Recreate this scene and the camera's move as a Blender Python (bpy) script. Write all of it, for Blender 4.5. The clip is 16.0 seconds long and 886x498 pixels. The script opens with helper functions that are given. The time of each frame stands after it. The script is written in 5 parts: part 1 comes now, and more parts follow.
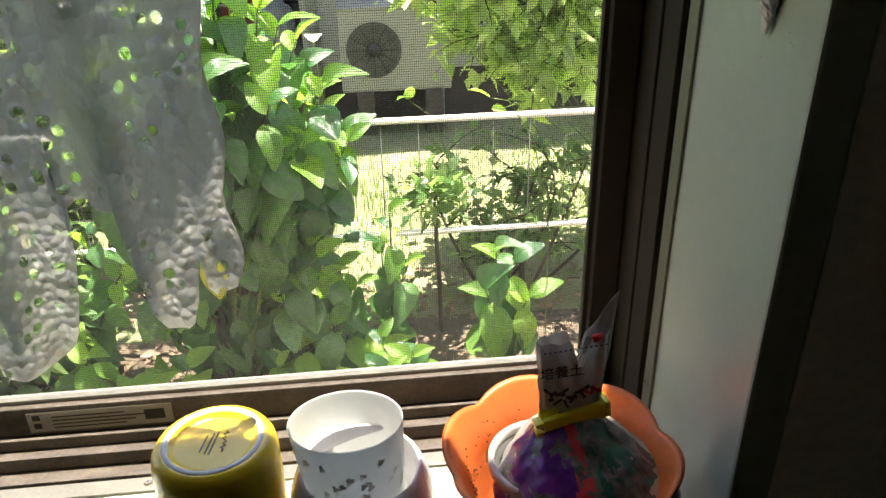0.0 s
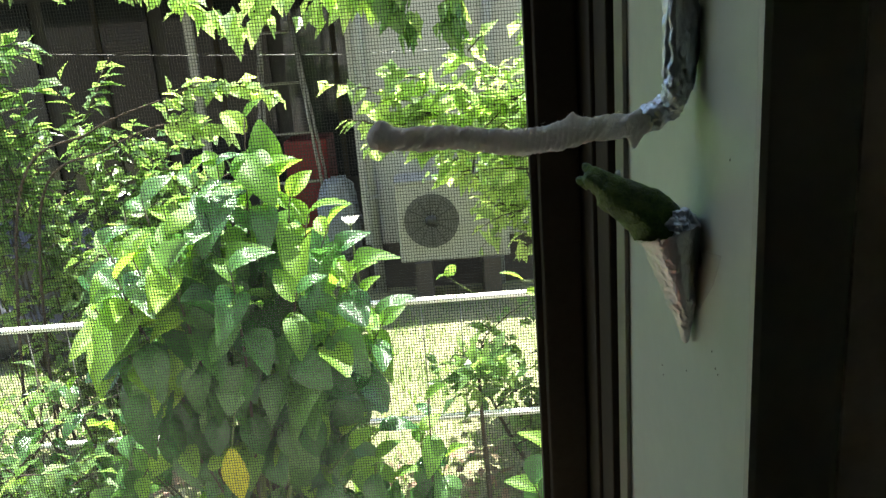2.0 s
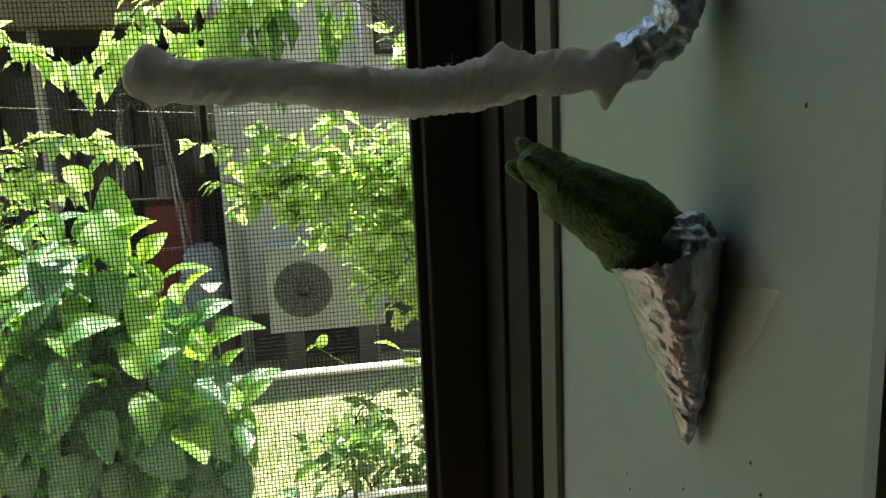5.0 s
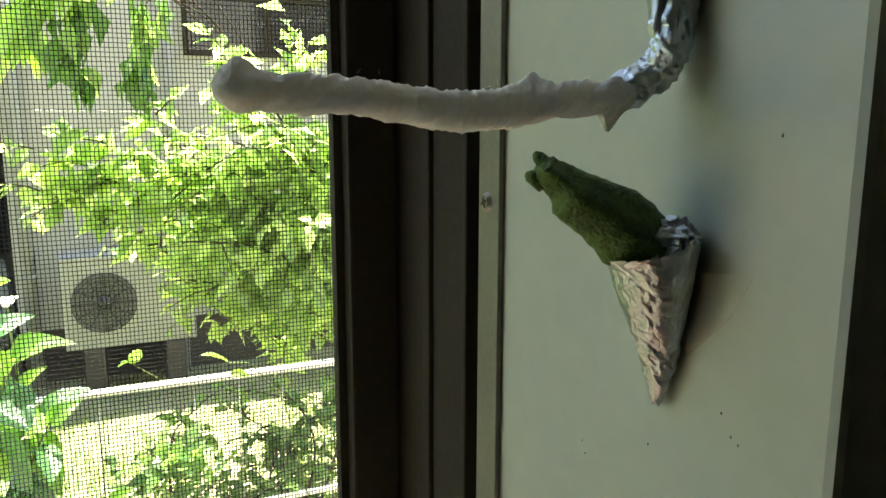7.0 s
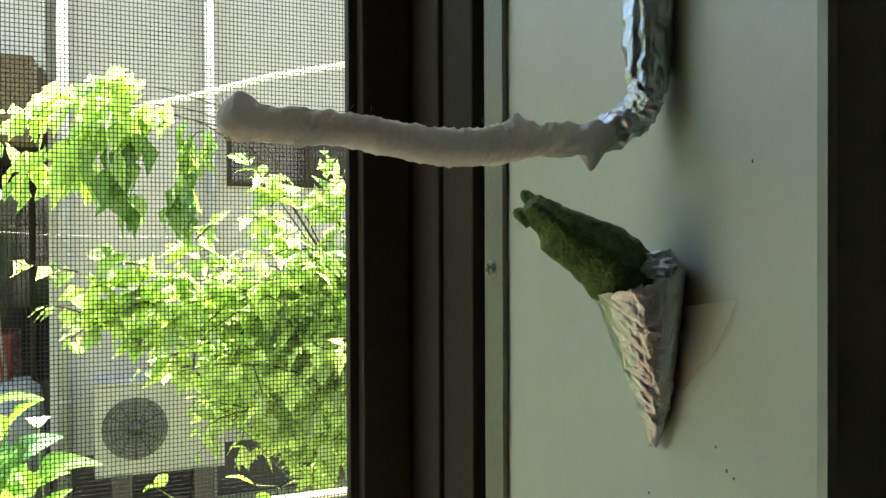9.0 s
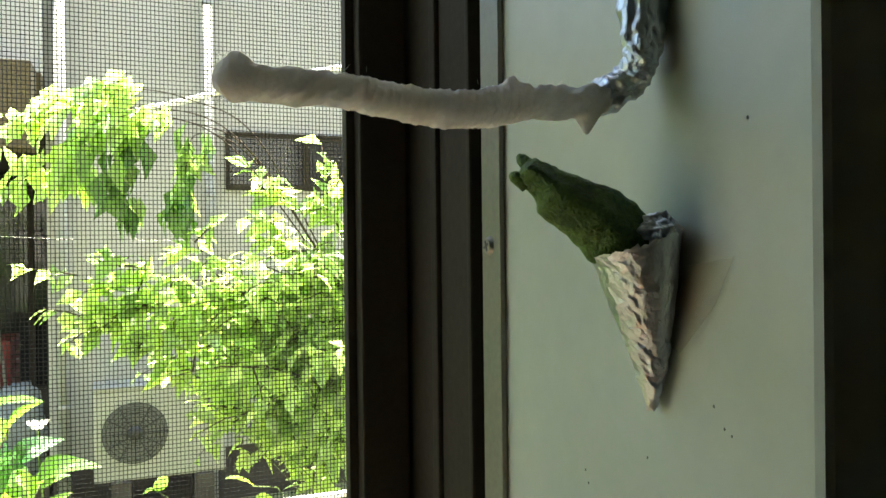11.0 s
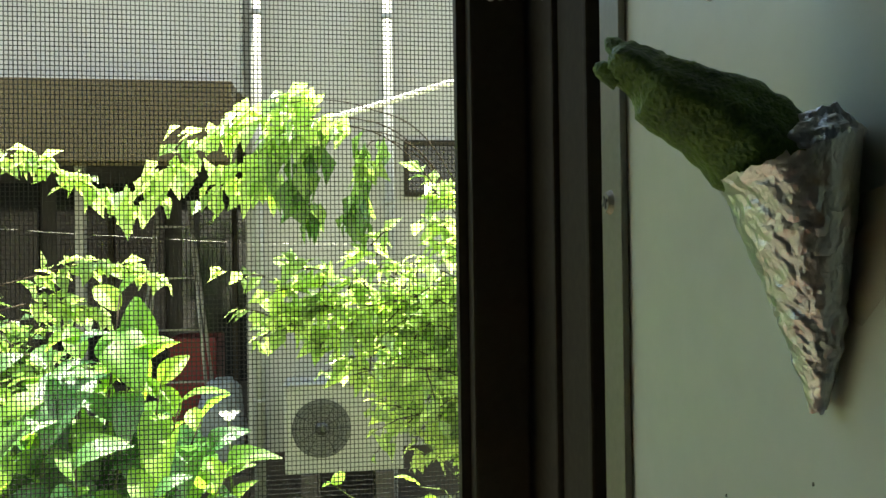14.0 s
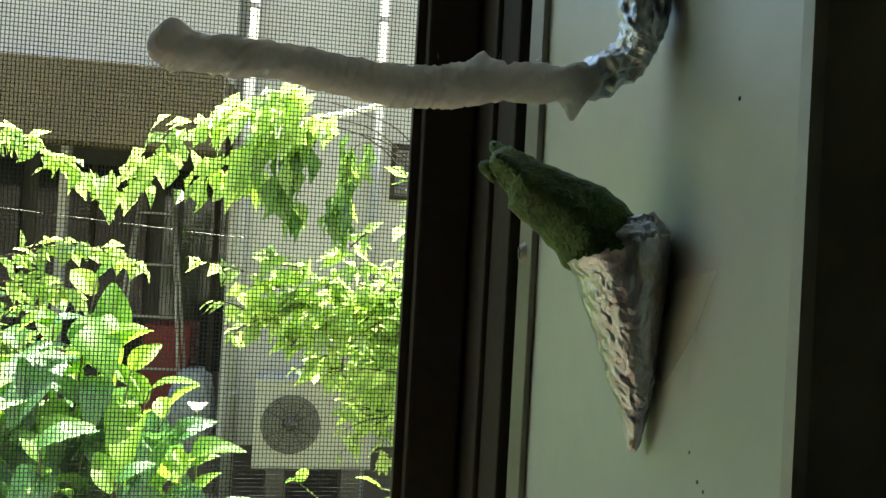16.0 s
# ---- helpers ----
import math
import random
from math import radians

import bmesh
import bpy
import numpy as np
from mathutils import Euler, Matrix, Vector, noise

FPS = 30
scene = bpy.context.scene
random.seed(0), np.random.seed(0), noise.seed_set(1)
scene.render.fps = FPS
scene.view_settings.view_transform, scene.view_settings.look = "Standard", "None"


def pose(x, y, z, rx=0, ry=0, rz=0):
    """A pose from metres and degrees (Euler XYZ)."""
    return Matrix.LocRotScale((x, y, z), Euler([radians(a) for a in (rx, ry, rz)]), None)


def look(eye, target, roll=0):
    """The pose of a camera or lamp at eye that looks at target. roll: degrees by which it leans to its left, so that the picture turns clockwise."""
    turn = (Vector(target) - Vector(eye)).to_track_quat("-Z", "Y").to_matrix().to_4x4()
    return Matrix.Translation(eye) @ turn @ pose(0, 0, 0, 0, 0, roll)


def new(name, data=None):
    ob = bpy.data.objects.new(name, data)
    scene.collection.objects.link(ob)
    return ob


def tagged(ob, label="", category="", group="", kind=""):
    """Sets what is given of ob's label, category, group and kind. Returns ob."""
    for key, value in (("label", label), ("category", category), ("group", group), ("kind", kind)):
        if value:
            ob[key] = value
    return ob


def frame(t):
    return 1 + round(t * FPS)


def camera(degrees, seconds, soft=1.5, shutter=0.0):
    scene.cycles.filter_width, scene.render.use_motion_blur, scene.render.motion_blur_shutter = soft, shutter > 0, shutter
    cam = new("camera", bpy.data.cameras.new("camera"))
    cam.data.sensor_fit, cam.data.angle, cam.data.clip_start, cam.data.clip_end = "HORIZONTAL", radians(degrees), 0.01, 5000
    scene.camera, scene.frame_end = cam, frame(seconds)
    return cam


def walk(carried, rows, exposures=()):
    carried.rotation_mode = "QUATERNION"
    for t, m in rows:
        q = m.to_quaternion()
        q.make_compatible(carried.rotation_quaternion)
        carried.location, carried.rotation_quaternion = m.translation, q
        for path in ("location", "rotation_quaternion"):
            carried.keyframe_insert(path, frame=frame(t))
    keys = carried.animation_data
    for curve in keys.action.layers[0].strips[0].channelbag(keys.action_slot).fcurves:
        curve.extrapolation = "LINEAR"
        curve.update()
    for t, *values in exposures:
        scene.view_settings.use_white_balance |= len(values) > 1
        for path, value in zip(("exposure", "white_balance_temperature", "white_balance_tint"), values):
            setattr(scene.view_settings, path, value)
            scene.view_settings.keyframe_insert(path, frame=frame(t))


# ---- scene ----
cam = camera(60.6, 16.0)
METRES, EYE, TILT, LEAN, TURN = 0.6, 1.25, 0.0, 0.0, -5.2
ROWS = [
    (0.0, 0.0, 0.0, 0.0, -0.65, -27.43, 1.24),
    (0.5, 0.0598, 0.0874, -0.0016, -0.55, -24.46, 1.17),
    (1.0, 0.1001, 0.1426, 0.0130, 0.95, -21.11, 1.84),
    (1.5, 0.1396, 0.1818, 0.0305, 2.72, -18.08, 3.33),
    (2.0, 0.1724, 0.2313, 0.0297, 4.41, -15.41, 4.30),
    (2.5, 0.2111, 0.2734, 0.0039, 6.08, -12.70, 4.88),
    (3.0, 0.2404, 0.3118, -0.0209, 7.25, -11.08, 5.0),
    (3.5, 0.2622, 0.3441, -0.0392, 7.37, -10.08, 4.71),
    (4.0, 0.2554, 0.3597, -0.0426, 5.52, -9.71, 4.19),
    (4.5, 0.2121, 0.3809, -0.0288, 0.86, -10.26, 3.65),
    (5.0, 0.1688, 0.3928, -0.0251, -4.84, -10.65, 2.4),
    (7.5, 0.0911, 0.3724, -0.0212, -19.96, -9.52, -0.37),
    (8.0, 0.0939, 0.3792, -0.0277, -19.59, -7.15, -0.68),
    (8.5, 0.1057, 0.3789, -0.0536, -18.18, -3.77, -0.51),
    (9.0, 0.1036, 0.3566, -0.0536, -16.31, -0.52, 0.23),
    (11.5, 0.1044, 0.3559, -0.0696, -16.47, -0.3, 0.95),
    (12.0, 0.0977, 0.3518, -0.0687, -16.26, -0.85, 1.41),
    (12.5, 0.0966, 0.3596, -0.0765, -14.68, -1.38, 2.19),
    (13.0, 0.1075, 0.3595, -0.0716, -11.97, -1.81, 2.72),
    (13.5, 0.1362, 0.3595, -0.0737, -7.12, -0.66, 1.84),
    (14.0, 0.1565, 0.4227, -0.0898, -2.89, 0.45, 0.79),
    (14.5, 0.1882, 0.4361, -0.0693, -2.63, 1.13, -0.92),
    (15.0, 0.1799, 0.4007, -0.0559, -3.38, 1.41, -2.32),
    (15.5, 0.1676, 0.3727, -0.0645, -4.03, 1.14, -3.01),
    (16.0, 0.1776, 0.3715, -0.0738, -4.17, 0.79, -3.18),
]
walk(cam, [(t, pose(0, 0, EYE, TILT, LEAN, TURN) @ pose(METRES * x, METRES * y, METRES * z, 90 + pitch, roll, yaw)) for t, x, y, z, yaw, pitch, roll in ROWS],
     exposures=((0.0, 2.9, 7000, 13), (0.5, 2.8, 6800, 10), (1.0, 2.70, 6700, 8), (3.5, 2.66, 6450, 3), (5.2, 2.42, 7000, 3), (7.3, 3.38, 7300, 2),
                (9.0, 3.42, 7300, 1), (12.0, 3.38, 7300, 1), (13.2, 3.18, 7300, -1), (14.0, 2.94, 7400, -3), (15.0, 2.95, 7300, -3), (16.0, 3.05, 7200, -3)))

# ---- world, sun, exposure ----
world = bpy.data.worlds.new("sky")
scene.world = world
world.use_nodes = True
wn = world.node_tree
sky = wn.nodes.new("ShaderNodeTexSky")
sky.sky_type, sky.sun_disc = "NISHITA", False
sky.sun_elevation, sky.sun_rotation = radians(76.5), radians(8)
wn.links.new(sky.outputs[0], wn.nodes["Background"].inputs[0])
wn.nodes["Background"].inputs[1].default_value = 0.10
sun_data = bpy.data.lights.new("sun", "SUN")
sun_data.energy, sun_data.angle, sun_data.color = 5.0, radians(0.53), (1.0, 0.95, 0.86)
sun = new("sun", sun_data)
sun.matrix_world = look((0, 0, 8), (0 - 0.032, 0 - 0.228, 8 - 0.972))

# ---- materials ----
def mat(name, colour, rough=0.6, metal=0.0, vary=0.15, scale=8.0, fine=60.0, bump=0.1, dist=0.002, spec=0.5,
        second=None, coat=0.0, per_object=0.0, island=0.0, translucent=0.0):
    """A surface with colour variation at two scales and fine relief."""
    m = bpy.data.materials.new(name)
    m.use_nodes = True
    nt = m.node_tree
    b = nt.nodes["Principled BSDF"]
    b.inputs["Roughness"].default_value, b.inputs["Metallic"].default_value = rough, metal
    b.inputs["Specular IOR Level"].default_value, b.inputs["Coat Weight"].default_value = spec, coat
    co = nt.nodes.new("ShaderNodeTexCoord")
    n1, n2 = nt.nodes.new("ShaderNodeTexNoise"), nt.nodes.new("ShaderNodeTexNoise")
    n1.inputs["Scale"].default_value, n2.inputs["Scale"].default_value = scale, fine
    n1.inputs["Detail"].default_value, n2.inputs["Detail"].default_value = 4, 6
    for n in (n1, n2):
        nt.links.new(co.outputs["Object"], n.inputs["Vector"])
    add = nt.nodes.new("ShaderNodeMath")
    add.operation = "MULTIPLY_ADD"
    add.inputs[1].default_value = 0.45
    nt.links.new(n2.outputs[0], add.inputs[0])
    half = nt.nodes.new("ShaderNodeMath")
    half.operation = "MULTIPLY"
    half.inputs[1].default_value = 0.6
    nt.links.new(n1.outputs[0], half.inputs[0])
    nt.links.new(half.outputs[0], add.inputs[2])
    ramp = nt.nodes.new("ShaderNodeValToRGB")
    c2 = second or tuple(min(1, c * (1 + vary)) for c in colour)
    c1 = colour if second else tuple(c * (1 - vary) for c in colour)
    ramp.color_ramp.elements[0].position, ramp.color_ramp.elements[1].position = 0.36, 0.68
    ramp.color_ramp.elements[0].color, ramp.color_ramp.elements[1].color = (*c1, 1), (*c2, 1)
    nt.links.new(add.outputs[0], ramp.inputs[0])
    out = ramp.outputs[0]
    if per_object or island:
        hsv = nt.nodes.new("ShaderNodeHueSaturation")
        rng = nt.nodes.new("ShaderNodeMapRange")
        amount = per_object or island
        rng.inputs["To Min"].default_value, rng.inputs["To Max"].default_value = 1 - amount, 1 + amount
        hue = nt.nodes.new("ShaderNodeMapRange")
        hue.inputs["To Min"].default_value, hue.inputs["To Max"].default_value = 0.5 + amount * 0.06, 0.5 - amount * 0.06
        if per_object:
            src = nt.nodes.new("ShaderNodeObjectInfo").outputs["Random"]
        else:
            src = nt.nodes.new("ShaderNodeNewGeometry").outputs["Random Per Island"]
        nt.links.new(src, rng.inputs["Value"])
        nt.links.new(src, hue.inputs["Value"])
        nt.links.new(rng.outputs[0], hsv.inputs["Value"])
        nt.links.new(hue.outputs[0], hsv.inputs["Hue"])
        nt.links.new(out, hsv.inputs["Color"])
        out = hsv.outputs[0]
    nt.links.new(out, b.inputs["Base Color"])
    if bump:
        bp = nt.nodes.new("ShaderNodeBump")
        bp.inputs["Strength"].default_value, bp.inputs["Distance"].default_value = bump, dist
        nt.links.new(n2.outputs[0], bp.inputs["Height"])
        nt.links.new(bp.outputs[0], b.inputs["Normal"])
    if translucent:
        tr = nt.nodes.new("ShaderNodeBsdfTranslucent")
        warm = nt.nodes.new("ShaderNodeMix")
        warm.data_type, warm.blend_type = "RGBA", "MULTIPLY"
        warm.inputs["Factor"].default_value = 1
        warm.inputs["B"].default_value = (2.5, 2.35, 1.5, 1) if colour[1] > 1.3 * colour[0] else (1, 1, 1, 1)
        nt.links.new(out, warm.inputs["A"])
        nt.links.new(warm.outputs["Result"], tr.inputs["Color"])
        mix = nt.nodes.new("ShaderNodeMixShader")
        mix.inputs[0].default_value = translucent
        nt.links.new(b.outputs[0], mix.inputs[1])
        nt.links.new(tr.outputs[0], mix.inputs[2])
        nt.links.new(mix.outputs[0], nt.nodes["Material Output"].inputs[0])
    return m


BRONZE = mat("bronze_aluminium", (0.042, 0.036, 0.027), 0.7, 0.0, 0.2, 6, 300, 0.05, 0.0005, spec=0.08)
# same bronze with dust, lightened so the sill parts look sunlit
DUSTY_SUNLIT = mat("dusty_sunlit_bronze", (0.115, 0.096, 0.078), 0.6, 0.0, 0.35, 30, 300, 0.1, 0.0006, spec=0.3)
FLANGE = mat("flange_aluminium", (0.20, 0.19, 0.155), 0.45, 0.4, 0.15, 20, 400, 0.05, 0.0005)
PAINT = mat("cream_paint", (0.42, 0.45, 0.375), 0.33, 0, 0.05, 5, 140, 0.03, 0.0004, second=(0.47, 0.50, 0.42), spec=0.55)
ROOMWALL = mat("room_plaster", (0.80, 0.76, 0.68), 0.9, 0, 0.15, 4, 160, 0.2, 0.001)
FLOORWOOD = mat("floor_boards", (0.45, 0.32, 0.20), 0.5, 0, 0.3, 3, 60, 0.1, 0.001)
WIRE = mat("screen_wire", (0.036, 0.037, 0.035), 0.45, 0.0, 0.1, 40, 400, 0, spec=0.3)
STEEL = mat("screw_steel", (0.26, 0.25, 0.21), 0.5, 0.9, 0.1, 200, 900, 0)
COTTON = mat("cotton_wool", (0.91, 0.87, 0.81), 0.95, 0, 0.06, 90, 900, 0.6, 0.0008, spec=0.1, translucent=0.25)
def foil_material():
    """Bare foil: hard creases between small flats."""
    m = bpy.data.materials.new("aluminium_foil")
    m.use_nodes = True
    nt = m.node_tree
    b = nt.nodes["Principled BSDF"]
    b.inputs["Base Color"].default_value = (0.53, 0.56, 0.58, 1)
    b.inputs["Metallic"].default_value = 1.0
    co = nt.nodes.new("ShaderNodeTexCoord")
    warp, big, small, fine = (nt.nodes.new("ShaderNodeTexNoise"), nt.nodes.new("ShaderNodeTexVoronoi"), nt.nodes.new("ShaderNodeTexVoronoi"), nt.nodes.new("ShaderNodeTexNoise"))
    warp.inputs["Scale"].default_value, fine.inputs["Scale"].default_value = 220, 900
    big.inputs["Scale"].default_value, small.inputs["Scale"].default_value = 260, 430
    small.feature = "DISTANCE_TO_EDGE"
    mixv = nt.nodes.new("ShaderNodeMix")
    mixv.data_type = "VECTOR"
    mixv.inputs["Factor"].default_value = 0.004
    nt.links.new(co.outputs["Object"], warp.inputs["Vector"])
    nt.links.new(co.outputs["Object"], fine.inputs["Vector"])
    nt.links.new(co.outputs["Object"], mixv.inputs["A"])
    nt.links.new(warp.outputs["Color"], mixv.inputs["B"])
    for v in (big, small):
        nt.links.new(mixv.outputs["Result"], v.inputs["Vector"])
    b1, b2 = nt.nodes.new("ShaderNodeBump"), nt.nodes.new("ShaderNodeBump")
    b1.inputs["Strength"].default_value, b1.inputs["Distance"].default_value = 0.16, 0.0010
    b2.inputs["Strength"].default_value, b2.inputs["Distance"].default_value = 0.30, 0.0007
    nt.links.new(big.outputs["Distance"], b1.inputs["Height"])
    ridge = nt.nodes.new("ShaderNodeTexNoise")
    ridge.inputs["Scale"].default_value, ridge.inputs["Detail"].default_value = 210, 3
    stretch = nt.nodes.new("ShaderNodeMapping")
    stretch.inputs["Scale"].default_value = (1.25, 1.25, 0.8)
    nt.links.new(co.outputs["Object"], stretch.inputs["Vector"])
    nt.links.new(stretch.outputs[0], ridge.inputs["Vector"])
    zero, fold, edge = nt.nodes.new("ShaderNodeMath"), nt.nodes.new("ShaderNodeMath"), nt.nodes.new("ShaderNodeMapRange")
    zero.operation, fold.operation, zero.inputs[1].default_value = "SUBTRACT", "ABSOLUTE", 0.5
    edge.inputs["From Max"].default_value = 0.12
    nt.links.new(ridge.outputs[0], zero.inputs[0])
    nt.links.new(zero.outputs[0], fold.inputs[0])
    nt.links.new(fold.outputs[0], edge.inputs["Value"])
    nt.links.new(edge.outputs[0], b2.inputs["Height"])
    nt.links.new(b1.outputs[0], b2.inputs["Normal"])
    nt.links.new(b2.outputs[0], b.inputs["Normal"])
    rg = nt.nodes.new("ShaderNodeMapRange")
    rg.inputs["To Min"].default_value, rg.inputs["To Max"].default_value = 0.30, 0.46
    nt.links.new(fine.outputs[0], rg.inputs["Value"])
    nt.links.new(rg.outputs[0], b.inputs["Roughness"])
    return m


FOIL = foil_material()
CHRYSALIS = mat("green_chrysalis", (0.022, 0.066, 0.007), 0.5, 0, 0.3, 200, 1300, 0.9, 0.0010, second=(0.10, 0.185, 0.018), spec=0.4)
MUGY = mat("yellow_glaze", (0.86, 0.60, 0.035), 0.18, 0, 0.04, 12, 200, 0.01, 0.0005, coat=0.4)
UNGLAZED = mat("unglazed_ring", (0.80, 0.80, 0.74), 0.75, 0, 0.06, 60, 500, 0.1, 0.0004)
PRINT = mat("dark_print", (0.03, 0.025, 0.02), 0.6, 0, 0.1, 60, 300, 0)
PAPER = mat("white_cup", (0.80, 0.82, 0.80), 0.45, 0, 0.03, 20, 300, 0.02, 0.0005, translucent=0.55)
LAVENDER = mat("lavender_glaze", (0.74, 0.71, 0.75), 0.2, 0, 0.06, 25, 200, 0.01, 0.0005, coat=0.3)
GOLDPRINT = mat("taupe_print", (0.72, 0.69, 0.60), 0.5, 0, 0.2, 60, 300, 0)
ORANGE = mat("orange_plastic", (0.86, 0.20, 0.045), 0.42, 0, 0.10, 14, 200, 0.05, 0.0006, translucent=0.12)
GREYPOT = mat("grey_pot", (0.10, 0.10, 0.095), 0.6, 0, 0.15, 30, 200, 0.05, 0.0006)
PALERIM = mat("pale_rim", (0.55, 0.55, 0.50), 0.6, 0, 0.08, 30, 200, 0.05, 0.0006)
SOIL = mat("dark_soil", (0.035, 0.024, 0.016), 0.95, 0, 0.4, 60, 300, 0.6, 0.003)
BAG = mat("bag_film", (0.50, 0.49, 0.45), 0.22, 0, 0.06, 40, 200, 0.15, 0.001, translucent=0.25)
PURPLE = mat("purple_flower_print", (0.10, 0.015, 0.16), 0.25, 0, 0.5, 60, 200, 0.1, 0.001)
SOILFILM = mat("soil_behind_film", (0.05, 0.045, 0.04), 0.2, 0, 0.6, 90, 300, 0.3, 0.001, second=(0.20, 0.19, 0.17))
RED = mat("red_print", (0.50, 0.02, 0.02), 0.3, 0, 0.3, 60, 200, 0.1, 0.001)
TEAL = mat("green_print", (0.02, 0.10, 0.07), 0.25, 0, 0.5, 70, 200, 0.1, 0.001)
CLIP = mat("yellow_clip", (0.80, 0.66, 0.02), 0.35, 0, 0.05, 30, 200, 0.02, 0.0005)
SPECK = mat("grey_speck", (0.20, 0.20, 0.17), 0.7, 0, 0.1, 60, 300, 0)
STICKER = mat("grey_sticker", (0.34, 0.32, 0.27), 0.5, 0, 0.06, 30, 200, 0)
LEAF = mat("broad_leaf", (0.054, 0.142, 0.046), 0.25, 0, 0.25, 9, 60, 0.25, 0.02, spec=0.8, per_object=0.4, translucent=0.36)
YOUNG = mat("young_leaf", (0.14, 0.27, 0.045), 0.4, 0, 0.2, 9, 60, 0.2, 0.02, per_object=0.3, translucent=0.5)
SMALL = mat("small_leaf", (0.115, 0.205, 0.07), 0.30, 0, 0.2, 3, 40, 0, island=0.4, translucent=0.45)
SMALLY = mat("small_bright_leaf", (0.26, 0.37, 0.175), 0.30, 0, 0.2, 3, 40, 0, island=0.35, translucent=0.55)
YELLOW = mat("yellow_leaf", (0.42, 0.42, 0.03), 0.5, 0, 0.2, 9, 60, 0.1, 0.01, translucent=0.4)
WHITEFL = mat("white_petal", (0.80, 0.82, 0.76), 0.6, 0, 0.05, 20, 90, 0.1, 0.005, translucent=0.3)
BARK = mat("twig_bark", (0.05, 0.037, 0.026), 0.9, 0, 0.3, 20, 120, 0.4, 0.004)
GREENSTEM = mat("green_stem", (0.10, 0.15, 0.035), 0.6, 0, 0.2, 20, 120, 0.1, 0.002)
LAWN = mat("lawn_earth", (0.10, 0.125, 0.05), 0.95, 0, 0.3, 2.5, 40, 0.5, 0.02, second=(0.235, 0.225, 0.13))
BED = mat("bed_earth", (0.05, 0.037, 0.025), 0.95, 0, 0.4, 3, 50, 0.7, 0.02, second=(0.11, 0.083, 0.055))
GRASS = mat("grass_blade", (0.11, 0.20, 0.05), 0.6, 0, 0.2, 3, 40, 0, island=0.4, translucent=0.4)
LITTER = mat("leaf_litter", (0.17, 0.115, 0.07), 0.8, 0, 0.3, 9, 60, 0.1, 0.01, island=0.5)
RAILW = mat("white_rail", (0.82, 0.82, 0.80), 0.35, 0, 0.05, 10, 120, 0.03, 0.002)
HOUSE = mat("pale_siding", (0.42, 0.42, 0.40), 0.85, 0, 0.06, 1.5, 90, 0.25, 0.006)
BROWN = mat("brown_fascia", (0.095, 0.075, 0.042), 0.7, 0, 0.15, 2, 60, 0.1, 0.004)
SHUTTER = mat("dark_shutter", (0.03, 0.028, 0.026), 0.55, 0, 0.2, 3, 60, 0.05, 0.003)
BASECOAT = mat("foundation", (0.06, 0.05, 0.045), 0.9, 0, 0.25, 4, 60, 0.3, 0.006)
ACBODY = mat("air_conditioner_shell", (0.29, 0.295, 0.275), 0.5, 0, 0.05, 6, 120, 0.03, 0.001)
FANDARK = mat("fan_shadow", (0.11, 0.115, 0.115), 0.6, 0, 0.2, 20, 150, 0.05, 0.001)
BLACK = mat("black_plastic", (0.025, 0.026, 0.028), 0.5, 0, 0.15, 20, 150, 0.05, 0.001)
PIPE = mat("downpipe", (0.30, 0.31, 0.30), 0.45, 0, 0.06, 8, 120, 0.03, 0.002)
REDBOX = mat("red_crate", (0.15, 0.008, 0.015), 0.5, 0, 0.15, 10, 120, 0.05, 0.002)
BLUEGREY = mat("blue_grey_sack", (0.22, 0.25, 0.29), 0.7, 0, 0.15, 10, 80, 0.2, 0.006)
TARP = mat("dark_tarpaulin", (0.03, 0.035, 0.05), 0.55, 0, 0.3, 8, 80, 0.3, 0.01)
LADDER = mat("grey_ladder", (0.26, 0.26, 0.25), 0.5, 0.3, 0.1, 10, 120, 0.03, 0.002)
GLASSDARK = mat("dark_window_glass", (0.02, 0.022, 0.024), 0.08, 0, 0.1, 4, 60, 0)


